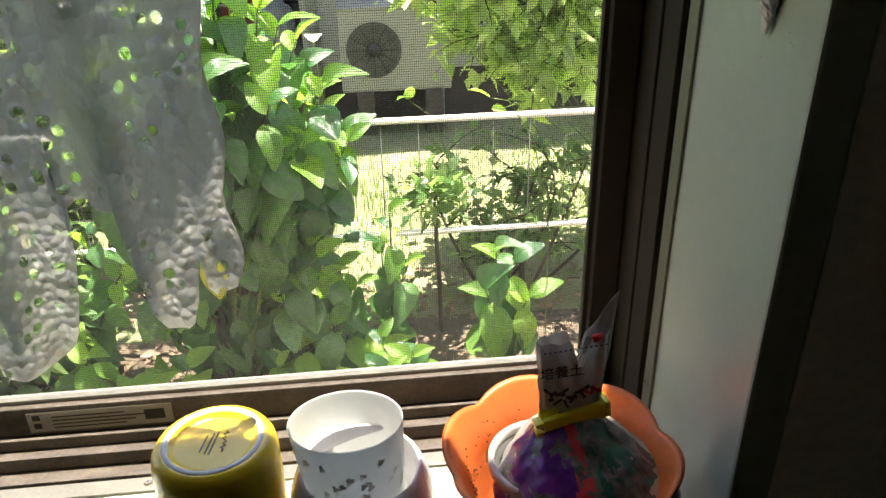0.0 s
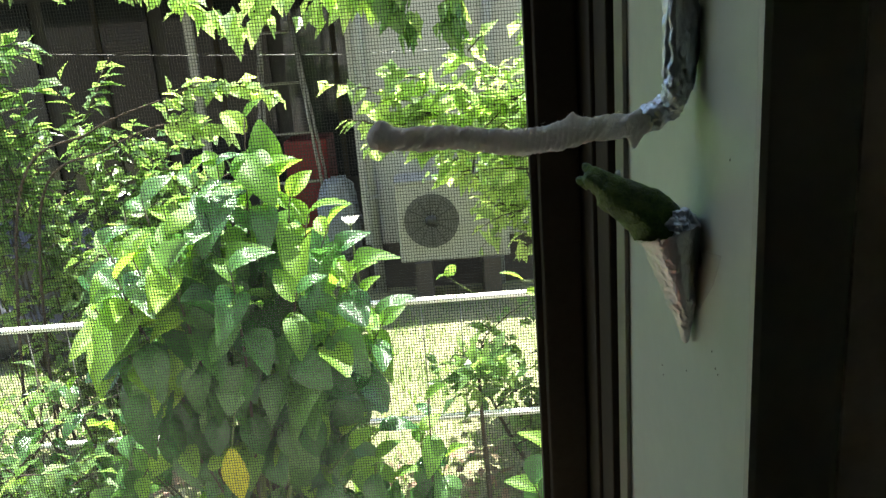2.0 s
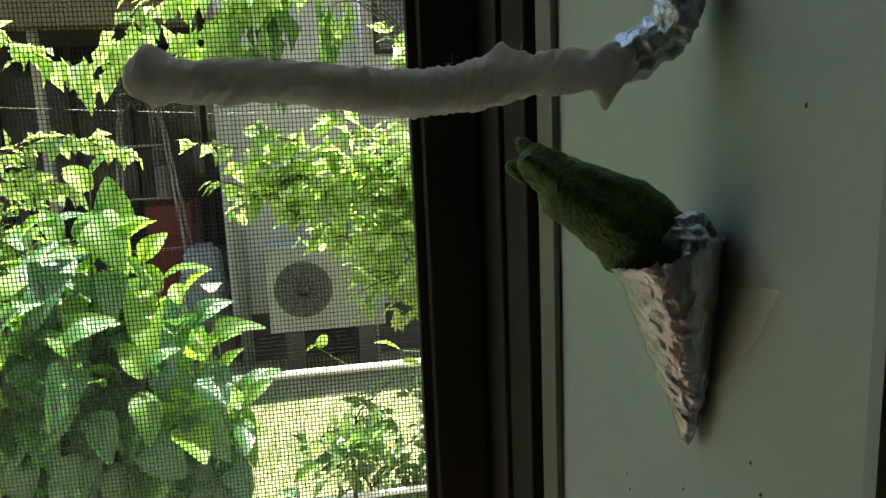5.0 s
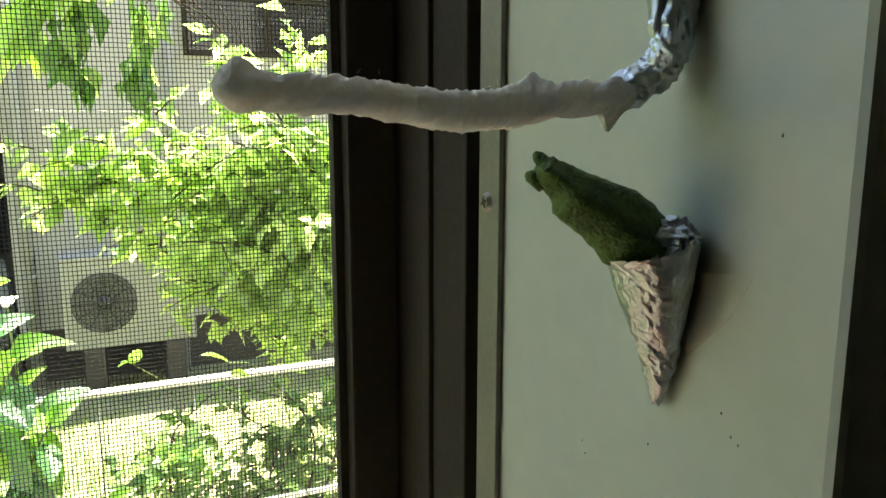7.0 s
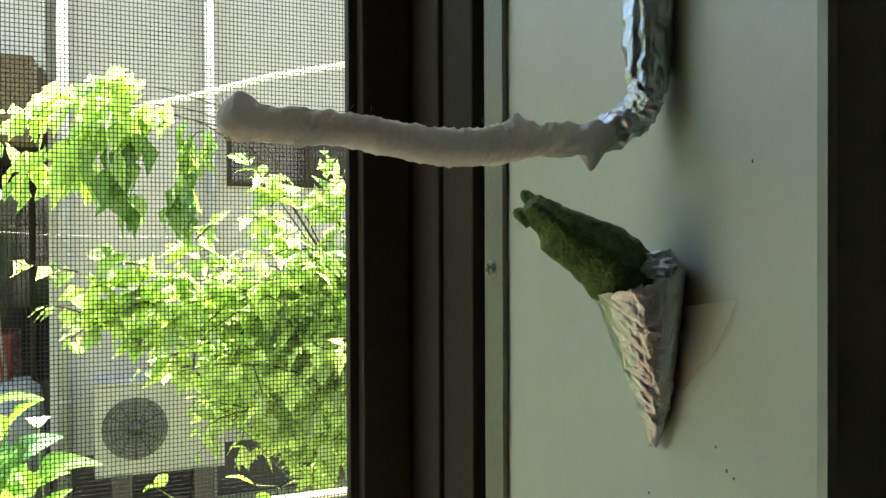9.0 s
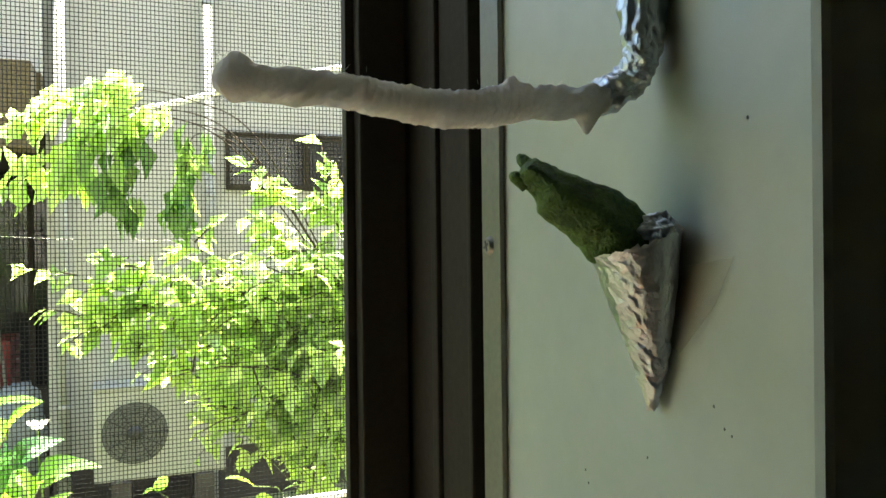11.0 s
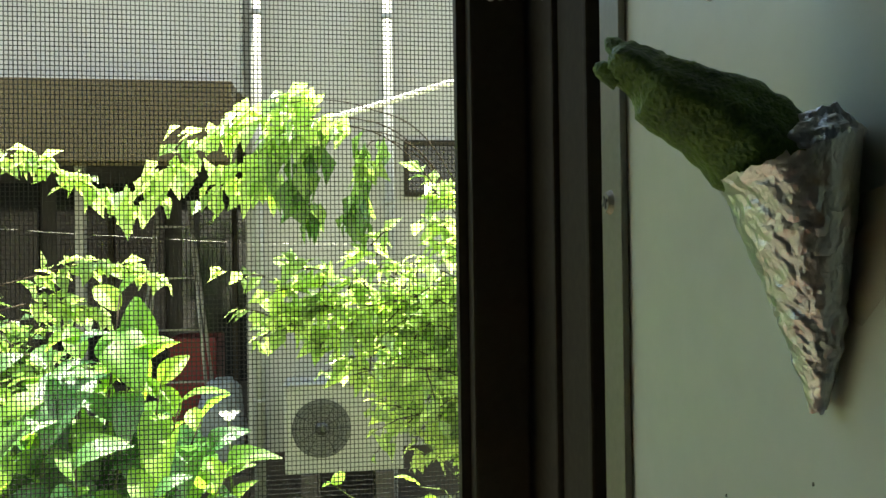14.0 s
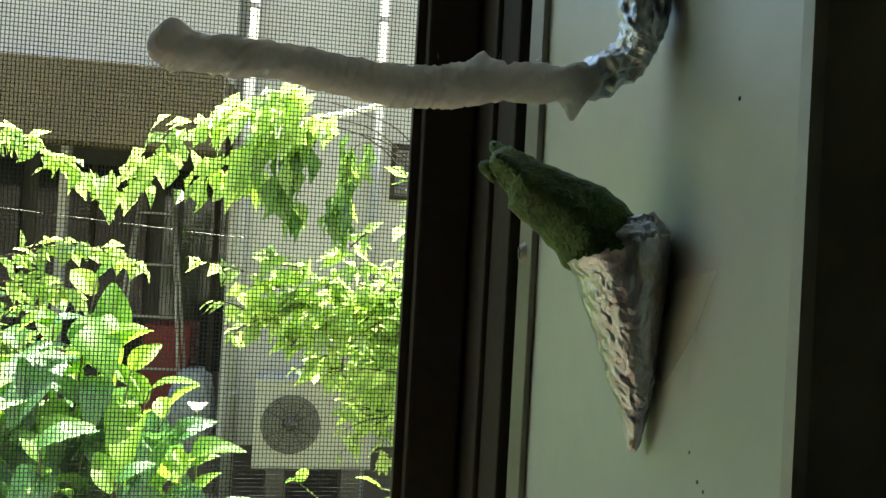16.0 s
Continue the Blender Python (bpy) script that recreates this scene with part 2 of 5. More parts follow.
def lace_material():
    m = bpy.data.materials.new("white_lace")
    m.use_nodes = True
    nt = m.node_tree
    b = nt.nodes["Principled BSDF"]
    b.inputs["Base Color"].default_value = (0.72, 0.72, 0.69, 1)
    b.inputs["Roughness"].default_value = 0.9
    co = nt.nodes.new("ShaderNodeTexCoord")
    vor, low = nt.nodes.new("ShaderNodeTexVoronoi"), nt.nodes.new("ShaderNodeTexNoise")
    vor.inputs["Scale"].default_value, low.inputs["Scale"].default_value = 95, 17
    for n in (vor, low):
        nt.links.new(co.outputs["Object"], n.inputs["Vector"])
    a = nt.nodes.new("ShaderNodeMapRange")
    a.inputs["From Min"].default_value, a.inputs["From Max"].default_value = 0.26, 0.40
    nt.links.new(vor.outputs["Distance"], a.inputs["Value"])
    c = nt.nodes.new("ShaderNodeMapRange")
    c.inputs["From Min"].default_value, c.inputs["From Max"].default_value = 0.44, 0.56
    c.inputs["To Min"].default_value, c.inputs["To Max"].default_value = 1.0, 0.0
    nt.links.new(low.outputs[0], c.inputs["Value"])
    mx = nt.nodes.new("ShaderNodeMath")
    mx.operation = "MAXIMUM"
    nt.links.new(a.outputs[0], mx.inputs[0])
    nt.links.new(c.outputs[0], mx.inputs[1])
    sc = nt.nodes.new("ShaderNodeMath")
    sc.operation = "MULTIPLY"
    sc.inputs[1].default_value = 0.77
    nt.links.new(mx.outputs[0], sc.inputs[0])
    relief, knots = nt.nodes.new("ShaderNodeBump"), nt.nodes.new("ShaderNodeTexVoronoi")
    knots.inputs["Scale"].default_value = 160
    relief.inputs["Strength"].default_value, relief.inputs["Distance"].default_value = 0.9, 0.0035
    nt.links.new(co.outputs["Object"], knots.inputs["Vector"])
    nt.links.new(knots.outputs["Distance"], relief.inputs["Height"])
    nt.links.new(relief.outputs[0], b.inputs["Normal"])
    tl = nt.nodes.new("ShaderNodeBsdfTranslucent")
    nt.links.new(relief.outputs[0], tl.inputs["Normal"])
    tl.inputs[0].default_value = (0.70, 0.70, 0.66, 1)
    cloth, clear, all_ = nt.nodes.new("ShaderNodeMixShader"), nt.nodes.new("ShaderNodeBsdfTransparent"), nt.nodes.new("ShaderNodeMixShader")
    cloth.inputs[0].default_value = 0.45
    nt.links.new(b.outputs[0], cloth.inputs[1])
    nt.links.new(tl.outputs[0], cloth.inputs[2])
    nt.links.new(sc.outputs[0], all_.inputs[0])
    nt.links.new(clear.outputs[0], all_.inputs[1])
    nt.links.new(cloth.outputs[0], all_.inputs[2])
    nt.links.new(all_.outputs[0], nt.nodes["Material Output"].inputs[0])
    return m


def tape_material():
    m = bpy.data.materials.new("clear_tape")
    m.use_nodes = True
    nt = m.node_tree
    b = nt.nodes["Principled BSDF"]
    b.inputs["Base Color"].default_value = (0.75, 0.72, 0.62, 1)
    b.inputs["Roughness"].default_value = 0.12
    clear, mixs = nt.nodes.new("ShaderNodeBsdfTransparent"), nt.nodes.new("ShaderNodeMixShader")
    mixs.inputs[0].default_value = 0.16
    nt.links.new(clear.outputs[0], mixs.inputs[1])
    nt.links.new(b.outputs[0], mixs.inputs[2])
    nt.links.new(mixs.outputs[0], nt.nodes["Material Output"].inputs[0])
    return m


LACE, TAPE = lace_material(), tape_material()


# ---- building helpers ----
def thing(name, at, label, category, group="", kind=""):
    ob = new(name)
    ob.location = at
    ob.empty_display_size = 0.05
    return tagged(ob, label, category, group, kind)


def origin(ob):
    p = Vector((0, 0, 0))
    while ob is not None:
        p = p + Vector(ob.location)
        ob = ob.parent
    return p


def raw(name, verts, faces, material, parent=None, label="", smooth=True, kind=""):
    """One mesh object from world places, under parent."""
    o = origin(parent) if parent else Vector((0, 0, 0))
    v = np.asarray(verts, float) - np.array(o)
    me = bpy.data.meshes.new(name)
    me.from_pydata(v.tolist(), [], faces if isinstance(faces, list) else faces.tolist())
    me.materials.append(material)
    if smooth:
        me.polygons.foreach_set("use_smooth", [True] * len(me.polygons))
    me.update()
    ob = new(name, me)
    if parent:
        ob.parent = parent
    return tagged(ob, label, kind=kind)


def part(name, bm, material, parent=None, label="", smooth=False):
    o = origin(parent) if parent else Vector((0, 0, 0))
    bmesh.ops.translate(bm, verts=bm.verts, vec=-o)
    bmesh.ops.recalc_face_normals(bm, faces=bm.faces)
    me = bpy.data.meshes.new(name)
    bm.to_mesh(me)
    bm.free()
    me.materials.append(material)
    if smooth:
        me.polygons.foreach_set("use_smooth", [True] * len(me.polygons))
    ob = new(name, me)
    if parent:
        ob.parent = parent
    return tagged(ob, label)


def box_bm(lo, hi, bevel=0.0, bm=None):
    bm = bm or bmesh.new()
    made = bmesh.ops.create_cube(bm, size=1)["verts"]
    c = [(a + b) / 2 for a, b in zip(lo, hi)]
    s = [b - a for a, b in zip(lo, hi)]
    for v in made:
        v.co = Vector((c[i] + v.co[i] * s[i] for i in range(3)))
    if bevel:
        es = list({e for v in made for e in v.link_edges})
        bmesh.ops.bevel(bm, geom=es, offset=bevel, segments=2, affect="EDGES", profile=0.6)
    return bm


def box(name, lo, hi, material, parent=None, label="", bevel=0.0, kind="", category=""):
    ob = part(name, box_bm(lo, hi, bevel), material, parent, label)
    return tagged(ob, kind=kind, category=category)


def tube_data(points, radii, n=8, wobble=0.0, seed=0):
    """Verts and faces of a round bar along points."""
    pts = [Vector(p) for p in points]
    verts, faces = [], []
    rnd = random.Random(seed)
    side = None
    for i, p in enumerate(pts):
        d = (pts[min(i + 1, len(pts) - 1)] - pts[max(i - 1, 0)]).normalized()
        if side is None:
            side = d.cross(Vector((0, 0, 1)) if abs(d.z) < 0.9 else Vector((1, 0, 0))).normalized()
        side = (side - d * side.dot(d)).normalized()
        up = d.cross(side)
        r = radii[i] if hasattr(radii, "__len__") else radii
        for k in range(n):
            a = 2 * math.pi * k / n
            rr = r * (1 + wobble * (rnd.random() - 0.5))
            verts.append(tuple(p + side * (math.cos(a) * rr) + up * (math.sin(a) * rr)))
    for i in range(len(pts) - 1):
        for k in range(n):
            a, b = i * n + k, i * n + (k + 1) % n
            faces.append((a, b, b + n, a + n))
    faces.append(tuple(range(n - 1, -1, -1)))
    faces.append(tuple((len(pts) - 1) * n + k for k in range(n)))
    return verts, faces


def tube(name, points, radii, material, parent=None, label="", n=8, wobble=0.0):
    v, f = tube_data(points, radii, n, wobble)
    return raw(name, v, f, material, parent, label)


def merge(lists):
    verts, faces = [], []
    for v, f in lists:
        k = len(verts)
        verts.extend(v)
        faces.extend(tuple(i + k for i in q) for q in f)
    return verts, faces


def lathe(name, profile, centre, material, parent=None, label="", n=48, shape=None):
    """A turned body: profile of (radius, height), shape(angle, i) scales the radius."""
    verts, faces = [], []
    for i, (r, z) in enumerate(profile):
        for k in range(n):
            a = 2 * math.pi * k / n
            s = shape(a, i) if shape else 1
            verts.append((centre[0] + r * s * math.cos(a), centre[1] + r * s * math.sin(a), centre[2] + z))
    for i in range(len(profile) - 1):
        for k in range(n):
            a, b = i * n + k, i * n + (k + 1) % n
            faces.append((a, b, b + n, a + n))
    return raw(name, verts, faces, material, parent, label)


# ---- the window wall and the room ----
XR, YF, YC, SILL = 0.189, 0.424, 0.303, 0.846
XL, HEAD, YS = -0.76, 1.95, 0.52
GROUND = -0.28
box("wall_north_right", (XR + 0.0243, 0.3036, 0), (1.6, 0.56, 2.4), ROOMWALL, kind="structure", label="dim plaster wall beside the window", category="wall")
box("wall_north_left", (-2.2, 0.3036, 0), (XL - 0.0243, 0.56, 2.4), ROOMWALL, kind="structure", label="dim plaster wall beside the window", category="wall")
box("wall_north_below", (XL - 0.024, 0.312, 0), (XR + 0.024, 0.56, SILL - 0.024), ROOMWALL, kind="structure", label="dim plaster wall under the window sill", category="wall")
box("wall_north_above", (XL - 0.024, 0.312, HEAD + 0.024), (XR + 0.024, 0.56, 2.4), ROOMWALL, kind="structure", label="dim plaster wall over the window", category="wall")
box("wall_east", (1.6, -3.0, 0), (1.72, 0.56, 2.4), ROOMWALL, kind="structure", label="dim plaster side wall of the room", category="wall")
box("wall_west", (-2.32, -3.0, 0), (-2.2, 0.56, 2.4), ROOMWALL, kind="structure", label="dim plaster side wall of the room", category="wall")
box("wall_south", (-2.32, -3.12, 0), (1.72, -3.0, 2.4), ROOMWALL, kind="structure", label="dim plaster back wall of the room", category="wall")
box("floor", (-2.32, -3.12, -0.1), (1.72, 0.56, 0), FLOORWOOD, kind="structure", label="dark boarded floor of the dim room", category="floor")
box("ceiling", (-2.32, -3.12, 2.4), (1.72, 0.56, 2.5), ROOMWALL, kind="structure", label="dim plaster ceiling of the room", category="ceiling")
# unseen outer walls, added to hold sky light off the shrubs
OUTER = mat("outer_siding", (0.20, 0.17, 0.14), 0.85, 0, 0.12, 2, 90, 0.2, 0.004)
box("sky_block_wall_upper", (-6.0, 0.30, 2.501), (6.0, 0.56, 5.4), OUTER, kind="structure", label="unseen plain brown wall over the window, added to block sky", category="wall")
box("sky_block_wall_left", (-6.0, 0.30, GROUND), (-2.321, 0.56, 2.5), OUTER, kind="structure", label="unseen plain brown wall beside the window, added to block sky", category="wall")
box("sky_block_wall_right", (1.721, 0.30, GROUND), (6.0, 0.56, 2.5), OUTER, kind="structure", label="unseen plain brown wall beside the window, added to block sky", category="wall")
box("sky_block_wall_base", (-2.32, 0.30, GROUND), (1.72, 0.55, -0.101), OUTER, kind="structure", label="unseen plain brown wall base added under the window", category="wall")
# the painted boards that line the recess
box("window_reveal_right", (XR, YC, SILL - 0.024), (XR + 0.024, YF + 0.0136, HEAD + 0.024), PAINT, kind="structure", label="cream painted board lining the window recess", category="reveal", bevel=0.0022)
box("window_reveal_left", (XL - 0.024, YC, SILL - 0.024), (XL, 0.56, HEAD + 0.024), PAINT, kind="structure", label="cream painted board lining the window recess", category="reveal", bevel=0.0015)
box("window_sill", (XL, 0.285, SILL - 0.024), (XR, YF + 0.002, SILL), PAINT, kind="structure", label="pale painted window sill board", category="sill", bevel=0.002)
# unseen head, its outward depth set to cut the sun on the reveal
box("window_head_hood", (XL, YC, HEAD), (XR, 0.602, HEAD + 0.024), PAINT, kind="structure", label="unseen cream head board, run outward to keep sun off the reveal", category="reveal", bevel=0.0015)

# the bronze frame with its tracks
frame_ob = thing("window_frame", (XR, YF, SILL), "bronze aluminium sliding window frame with worn tracks", "window frame", kind="structure")
box("side_flange", (XR - 0.0022, YF, SILL), (XR - 0.0002, YF + 0.0135, HEAD), FLANGE, frame_ob, "dull champagne strip with screws", 0.0004)
box("side_channel", (XR + 0.012, YF + 0.0137, SILL - 0.02), (XR + 0.0235, 0.559, HEAD), BRONZE, frame_ob)
for y0, y1, h in ((YF + 0.0190, YF + 0.0222, 0.0042), (YF + 0.0500, YF + 0.0560, 0.0046), (YF + 0.0990, YF + 0.1210, 0.0035)):
    box("side_track", (XR - h, y0, SILL), (XR + 0.0121, y1, HEAD), BRONZE, frame_ob, bevel=0.0010)
for y0, y1, x in ((YF + 0.0223, YF + 0.0499, -0.0026), (YF + 0.0561, YF + 0.0989, -0.0022)):
    box("side_groove", (XR + x, y0, SILL), (XR + 0.0121, y1, HEAD), BRONZE, frame_ob)
box("jamb_foot", (XR - 0.0045, YF + 0.0137, SILL - 0.02), (XR + 0.0119, 0.559, SILL - 0.0003), BRONZE, frame_ob)
box("sill_flange", (XL, YF + 0.0022, SILL - 0.01), (XR - 0.0024, YF + 0.016, SILL + 0.0018), FLANGE, frame_ob, "dull champagne strip with screws", 0.0004)
box("sill_channel", (XL, YF + 0.0162, SILL - 0.02), (XR - 0.0046, 0.545, SILL - 0.008), DUSTY_SUNLIT, frame_ob)
for y, h in ((0.4415, 0.0115), (0.468, 0.012), (0.4925, 0.010)):
    box("sill_track", (XL, y, SILL - 0.008), (XR - 0.013, y + 0.0032, SILL - 0.008 + h), DUSTY_SUNLIT, frame_ob, bevel=0.0006)
box("head_channel", (XL, YF, HEAD - 0.03), (XR - 0.005, 0.545, HEAD - 0.0005), BRONZE, frame_ob)
box("far_channel", (XL + 0.0005, YF, SILL), (XL + 0.02, 0.545, HEAD - 0.031), BRONZE, frame_ob)


def screw(at, axis, name="screw"):
    """A cross-head screw, its head towards axis (one of -x, z)."""
    t = thing(name, at, "small cross-head steel screw in the window frame", "screw", "frame screws")
    bm = bmesh.new()
    bmesh.ops.create_cone(bm, cap_ends=True, segments=20, radius1=0.0034, radius2=0.0024, depth=0.0014)
    c = bmesh.new()
    for a in (0, 1):
        box_bm((-0.0018 if a else -0.0004, -0.0004 if a else -0.0018, 0.0007), (0.0018 if a else 0.0004, 0.0004 if a else 0.0018, 0.0009), 0, c)
    turn = Matrix.Rotation(radians(-90), 4, "Y") if axis == "x" else Matrix.Identity(4)
    for b, nm, mt in ((bm, "head", STEEL), (c, "cross_slot", BLACK)):
        bmesh.ops.transform(b, matrix=turn @ Matrix.Rotation(0.4, 4, "Z"), verts=b.verts)
        bmesh.ops.translate(b, verts=b.verts, vec=at)
        part(nm, b, mt, t)
    return t


for z in (1.209, 0.905, 1.62):
    screw((XR - 0.0028, 0.4315, z), "x")
screw((-0.181, 0.434, SILL + 0.0024), "z")

# insect screen
screen = thing("insect_screen", (XR - 0.02, YS, SILL + 0.03), "grey woven insect screen in a bronze aluminium sash", "insect screen")
SX = 0.161
box("stile", (SX + 0.0036, YS - 0.012, SILL - 0.004), (SX + 0.024, YS + 0.008, HEAD - 0.031), BRONZE, screen, bevel=0.0012)
box("stile", (XL + 0.021, YS - 0.012, SILL - 0.004), (XL + 0.05, YS + 0.008, HEAD - 0.031), BRONZE, screen, bevel=0.0012)
box("bottom_rail", (XL + 0.051, YS - 0.012, SILL - 0.006), (SX - 0.0005, YS + 0.008, SILL + 0.021), DUSTY_SUNLIT, screen, "dusty worn lower rail, lightened for sun", 0.0012)
box("glazing_bead", (SX, YS - 0.004, SILL + 0.023), (SX + 0.0034, YS + 0.003, HEAD - 0.06), BRONZE, screen)
# paler metal here puts the sunlit lip of the rail into the colour
box("glazing_bead", (XL + 0.051, YS - 0.006, SILL + 0.0212), (SX - 0.0005, YS + 0.003, SILL + 0.0245), FLANGE, screen, "light edge standing for sun on the rail lip")
box("top_rail", (XL + 0.051, YS - 0.012, HEAD - 0.059), (SX - 0.0005, YS + 0.008, HEAD - 0.031), BRONZE, screen, bevel=0.0012)


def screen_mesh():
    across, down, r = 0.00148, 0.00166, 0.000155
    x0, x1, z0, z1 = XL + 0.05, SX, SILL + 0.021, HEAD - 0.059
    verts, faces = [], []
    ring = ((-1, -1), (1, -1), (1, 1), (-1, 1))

    # bars are flattened in depth so that steep sun gets through to the sill
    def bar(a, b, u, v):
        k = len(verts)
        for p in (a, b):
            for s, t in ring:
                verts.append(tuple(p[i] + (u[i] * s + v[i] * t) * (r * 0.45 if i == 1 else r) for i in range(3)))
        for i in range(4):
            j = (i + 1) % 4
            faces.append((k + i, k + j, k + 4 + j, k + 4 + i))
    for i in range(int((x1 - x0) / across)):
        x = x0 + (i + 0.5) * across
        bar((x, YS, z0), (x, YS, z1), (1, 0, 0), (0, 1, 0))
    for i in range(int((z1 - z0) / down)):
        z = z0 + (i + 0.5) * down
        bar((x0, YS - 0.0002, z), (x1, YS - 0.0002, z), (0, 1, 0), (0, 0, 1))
    raw("woven_mesh", verts, faces, WIRE, screen, "fine dark grey wires, flattened to pass steep sun", smooth=False, kind="stuff")


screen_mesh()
sticker = thing("sticker", (-0.235, YS - 0.0125, SILL + 0.007), "grey printed warning sticker on the screen's bottom rail", "sticker")
box("sheet", (-0.291, YS - 0.0129, SILL - 0.0025), (-0.178, YS - 0.0122, SILL + 0.0165), STICKER, sticker)
for i in range(4):
    box("text_bar", (-0.272, YS - 0.0131, SILL + 0.0005 + 0.0035 * i), (-0.215 + 0.008 * ((i * 7) % 3), YS - 0.01292, SILL + 0.0016 + 0.0035 * i), PRINT, sticker)
for i in range(2):
    box("pictogram", (-0.287, YS - 0.0131, SILL + 0.001 + 0.008 * i), (-0.281, YS - 0.01292, SILL + 0.006 + 0.008 * i), PRINT, sticker)
box("pictogram", (-0.200, YS - 0.0131, SILL + 0.002), (-0.184, YS - 0.01292, SILL + 0.012), PRINT, sticker)

# ---- the foil cone, the chrysalis and the cotton perch on the reveal ----
noise3 = noise.noise_vector


def crumple(p, amount, scale):
    v = noise3(Vector(p) * scale) + 0.5 * noise3(Vector(p) * scale * 2.3)
    return Vector(p) + v * amount


FOLDS = []
for fold_i in range(22):
    fr = random.Random(300 + fold_i)
    FOLDS.append((Vector((fr.gauss(0, 1), fr.gauss(0, 1), fr.gauss(0, 0.75))).normalized(), fr.uniform(0.75, 1.6), fr.random()))


def creases(p, size, first=0, count=6):
    """Height of folded foil at p: sharp ridges that cross one another, about size metres apart, -1 to 1."""
    p = Vector(p)
    q = p + noise3(p / (size * 2.2)) * (size * 0.7)
    h = 0.0
    for way, rate, shift in FOLDS[first:first + count]:
        u = q.dot(way) * rate / (2 * size) + shift
        h += abs(2 * (u - math.floor(u)) - 1) * 2 - 1
    return h / count ** 0.5


def foil_cone():
    t = thing("foil_cone", (0.188, 0.348, 1.173), "crumpled aluminium foil cone taped to the cream reveal", "foil cone")
    n, rows = 132, 110
    tip, rim = Vector((0.1868, 0.3472, 1.1727)), Vector((0.1805, 0.3450, 1.2094))
    for name, shrink in (("outer_foil", 0.0), ("lining", 0.0009)):
        verts, faces = [], []
        for i in range(rows):
            s = i / (rows - 1)
            c = tip.lerp(rim, s)
            c.x += 0.0009 * math.sin(math.pi * s) * (1 - s)
            rx = 0.0010 + 0.0080 * s ** 0.95 - shrink
            ry = 0.0011 + 0.0109 * s ** 0.88 - shrink
            for k in range(n):
                a = 2 * math.pi * k / n
                out = Vector((math.cos(a), math.sin(a), 0.18))
                p = Vector((c.x + rx * math.cos(a), c.y + ry * math.sin(a), c.z))
                lift = (0.0028 * math.cos(a) - 0.0012 * math.sin(a)) * max(0, (s - 0.86) / 0.14)
                if i == rows - 1:
                    lift += 0.0009 * noise.noise(Vector((k * 0.35, 3, 1))) + 0.0005 * noise.noise(Vector((k * 0.9, 8, 1)))
                # the tape pulls the upper part of the side that faces the room flat
                flat = math.exp(-((a - 4.85) / 0.75) ** 2) * max(0, min(1, (s - 0.40) / 0.12))
                rough = (1 - 0.72 * flat) * (0.75 + 0.7 * math.exp(-((s - 0.30) / 0.16) ** 2) + 0.3 * math.exp(-((a - 3.7) / 0.5) ** 2))
                p += out * (0.00020 * creases(p, 0.0038, 0, 8) + 0.00020 * creases(p, 0.0020, 8, 8)) * rough * min(1, 0.35 + s * 3)
                p += out * 0.00010 * creases(p, 0.0010, 14, 8) * rough
                p.z += lift
                p.x = min(p.x, XR - 0.0004 - shrink)
                verts.append(tuple(p))
        for i in range(rows - 1):
            for k in range(n):
                a, b = i * n + k, i * n + (k + 1) % n
                faces.append((a, b, b + n, a + n))
        raw(name, verts, faces, FOIL, t, smooth=False)
    # crushed wad behind the chrysalis
    bm = bmesh.new()
    bmesh.ops.create_icosphere(bm, subdivisions=5, radius=0.0060)
    for v in bm.verts:
        v.co = v.co * (1 + 0.17 * creases(v.co, 0.0021, 4) + 0.07 * creases(v.co, 0.0010, 12))
        v.co = Vector((0.1838 + v.co.x * 0.75, 0.3415 + v.co.y, 1.2108 + v.co.z * 0.78))
        v.co.x = min(v.co.x, XR - 0.001)
    part("foil_wad", bm, FOIL, t)
    # the folded end at the point
    bm = bmesh.new()
    bmesh.ops.create_icosphere(bm, subdivisions=4, radius=0.0017)
    for v in bm.verts:
        v.co = v.co * (1 + 0.25 * creases(v.co, 0.0012, 6))
        v.co = Vector((min(0.1868 + v.co.x * 0.8, XR - 0.0005), 0.3474 + v.co.y * 0.9, 1.1742 + v.co.z * 1.5))
    part("folded_tip", bm, FOIL, t)


foil_cone()


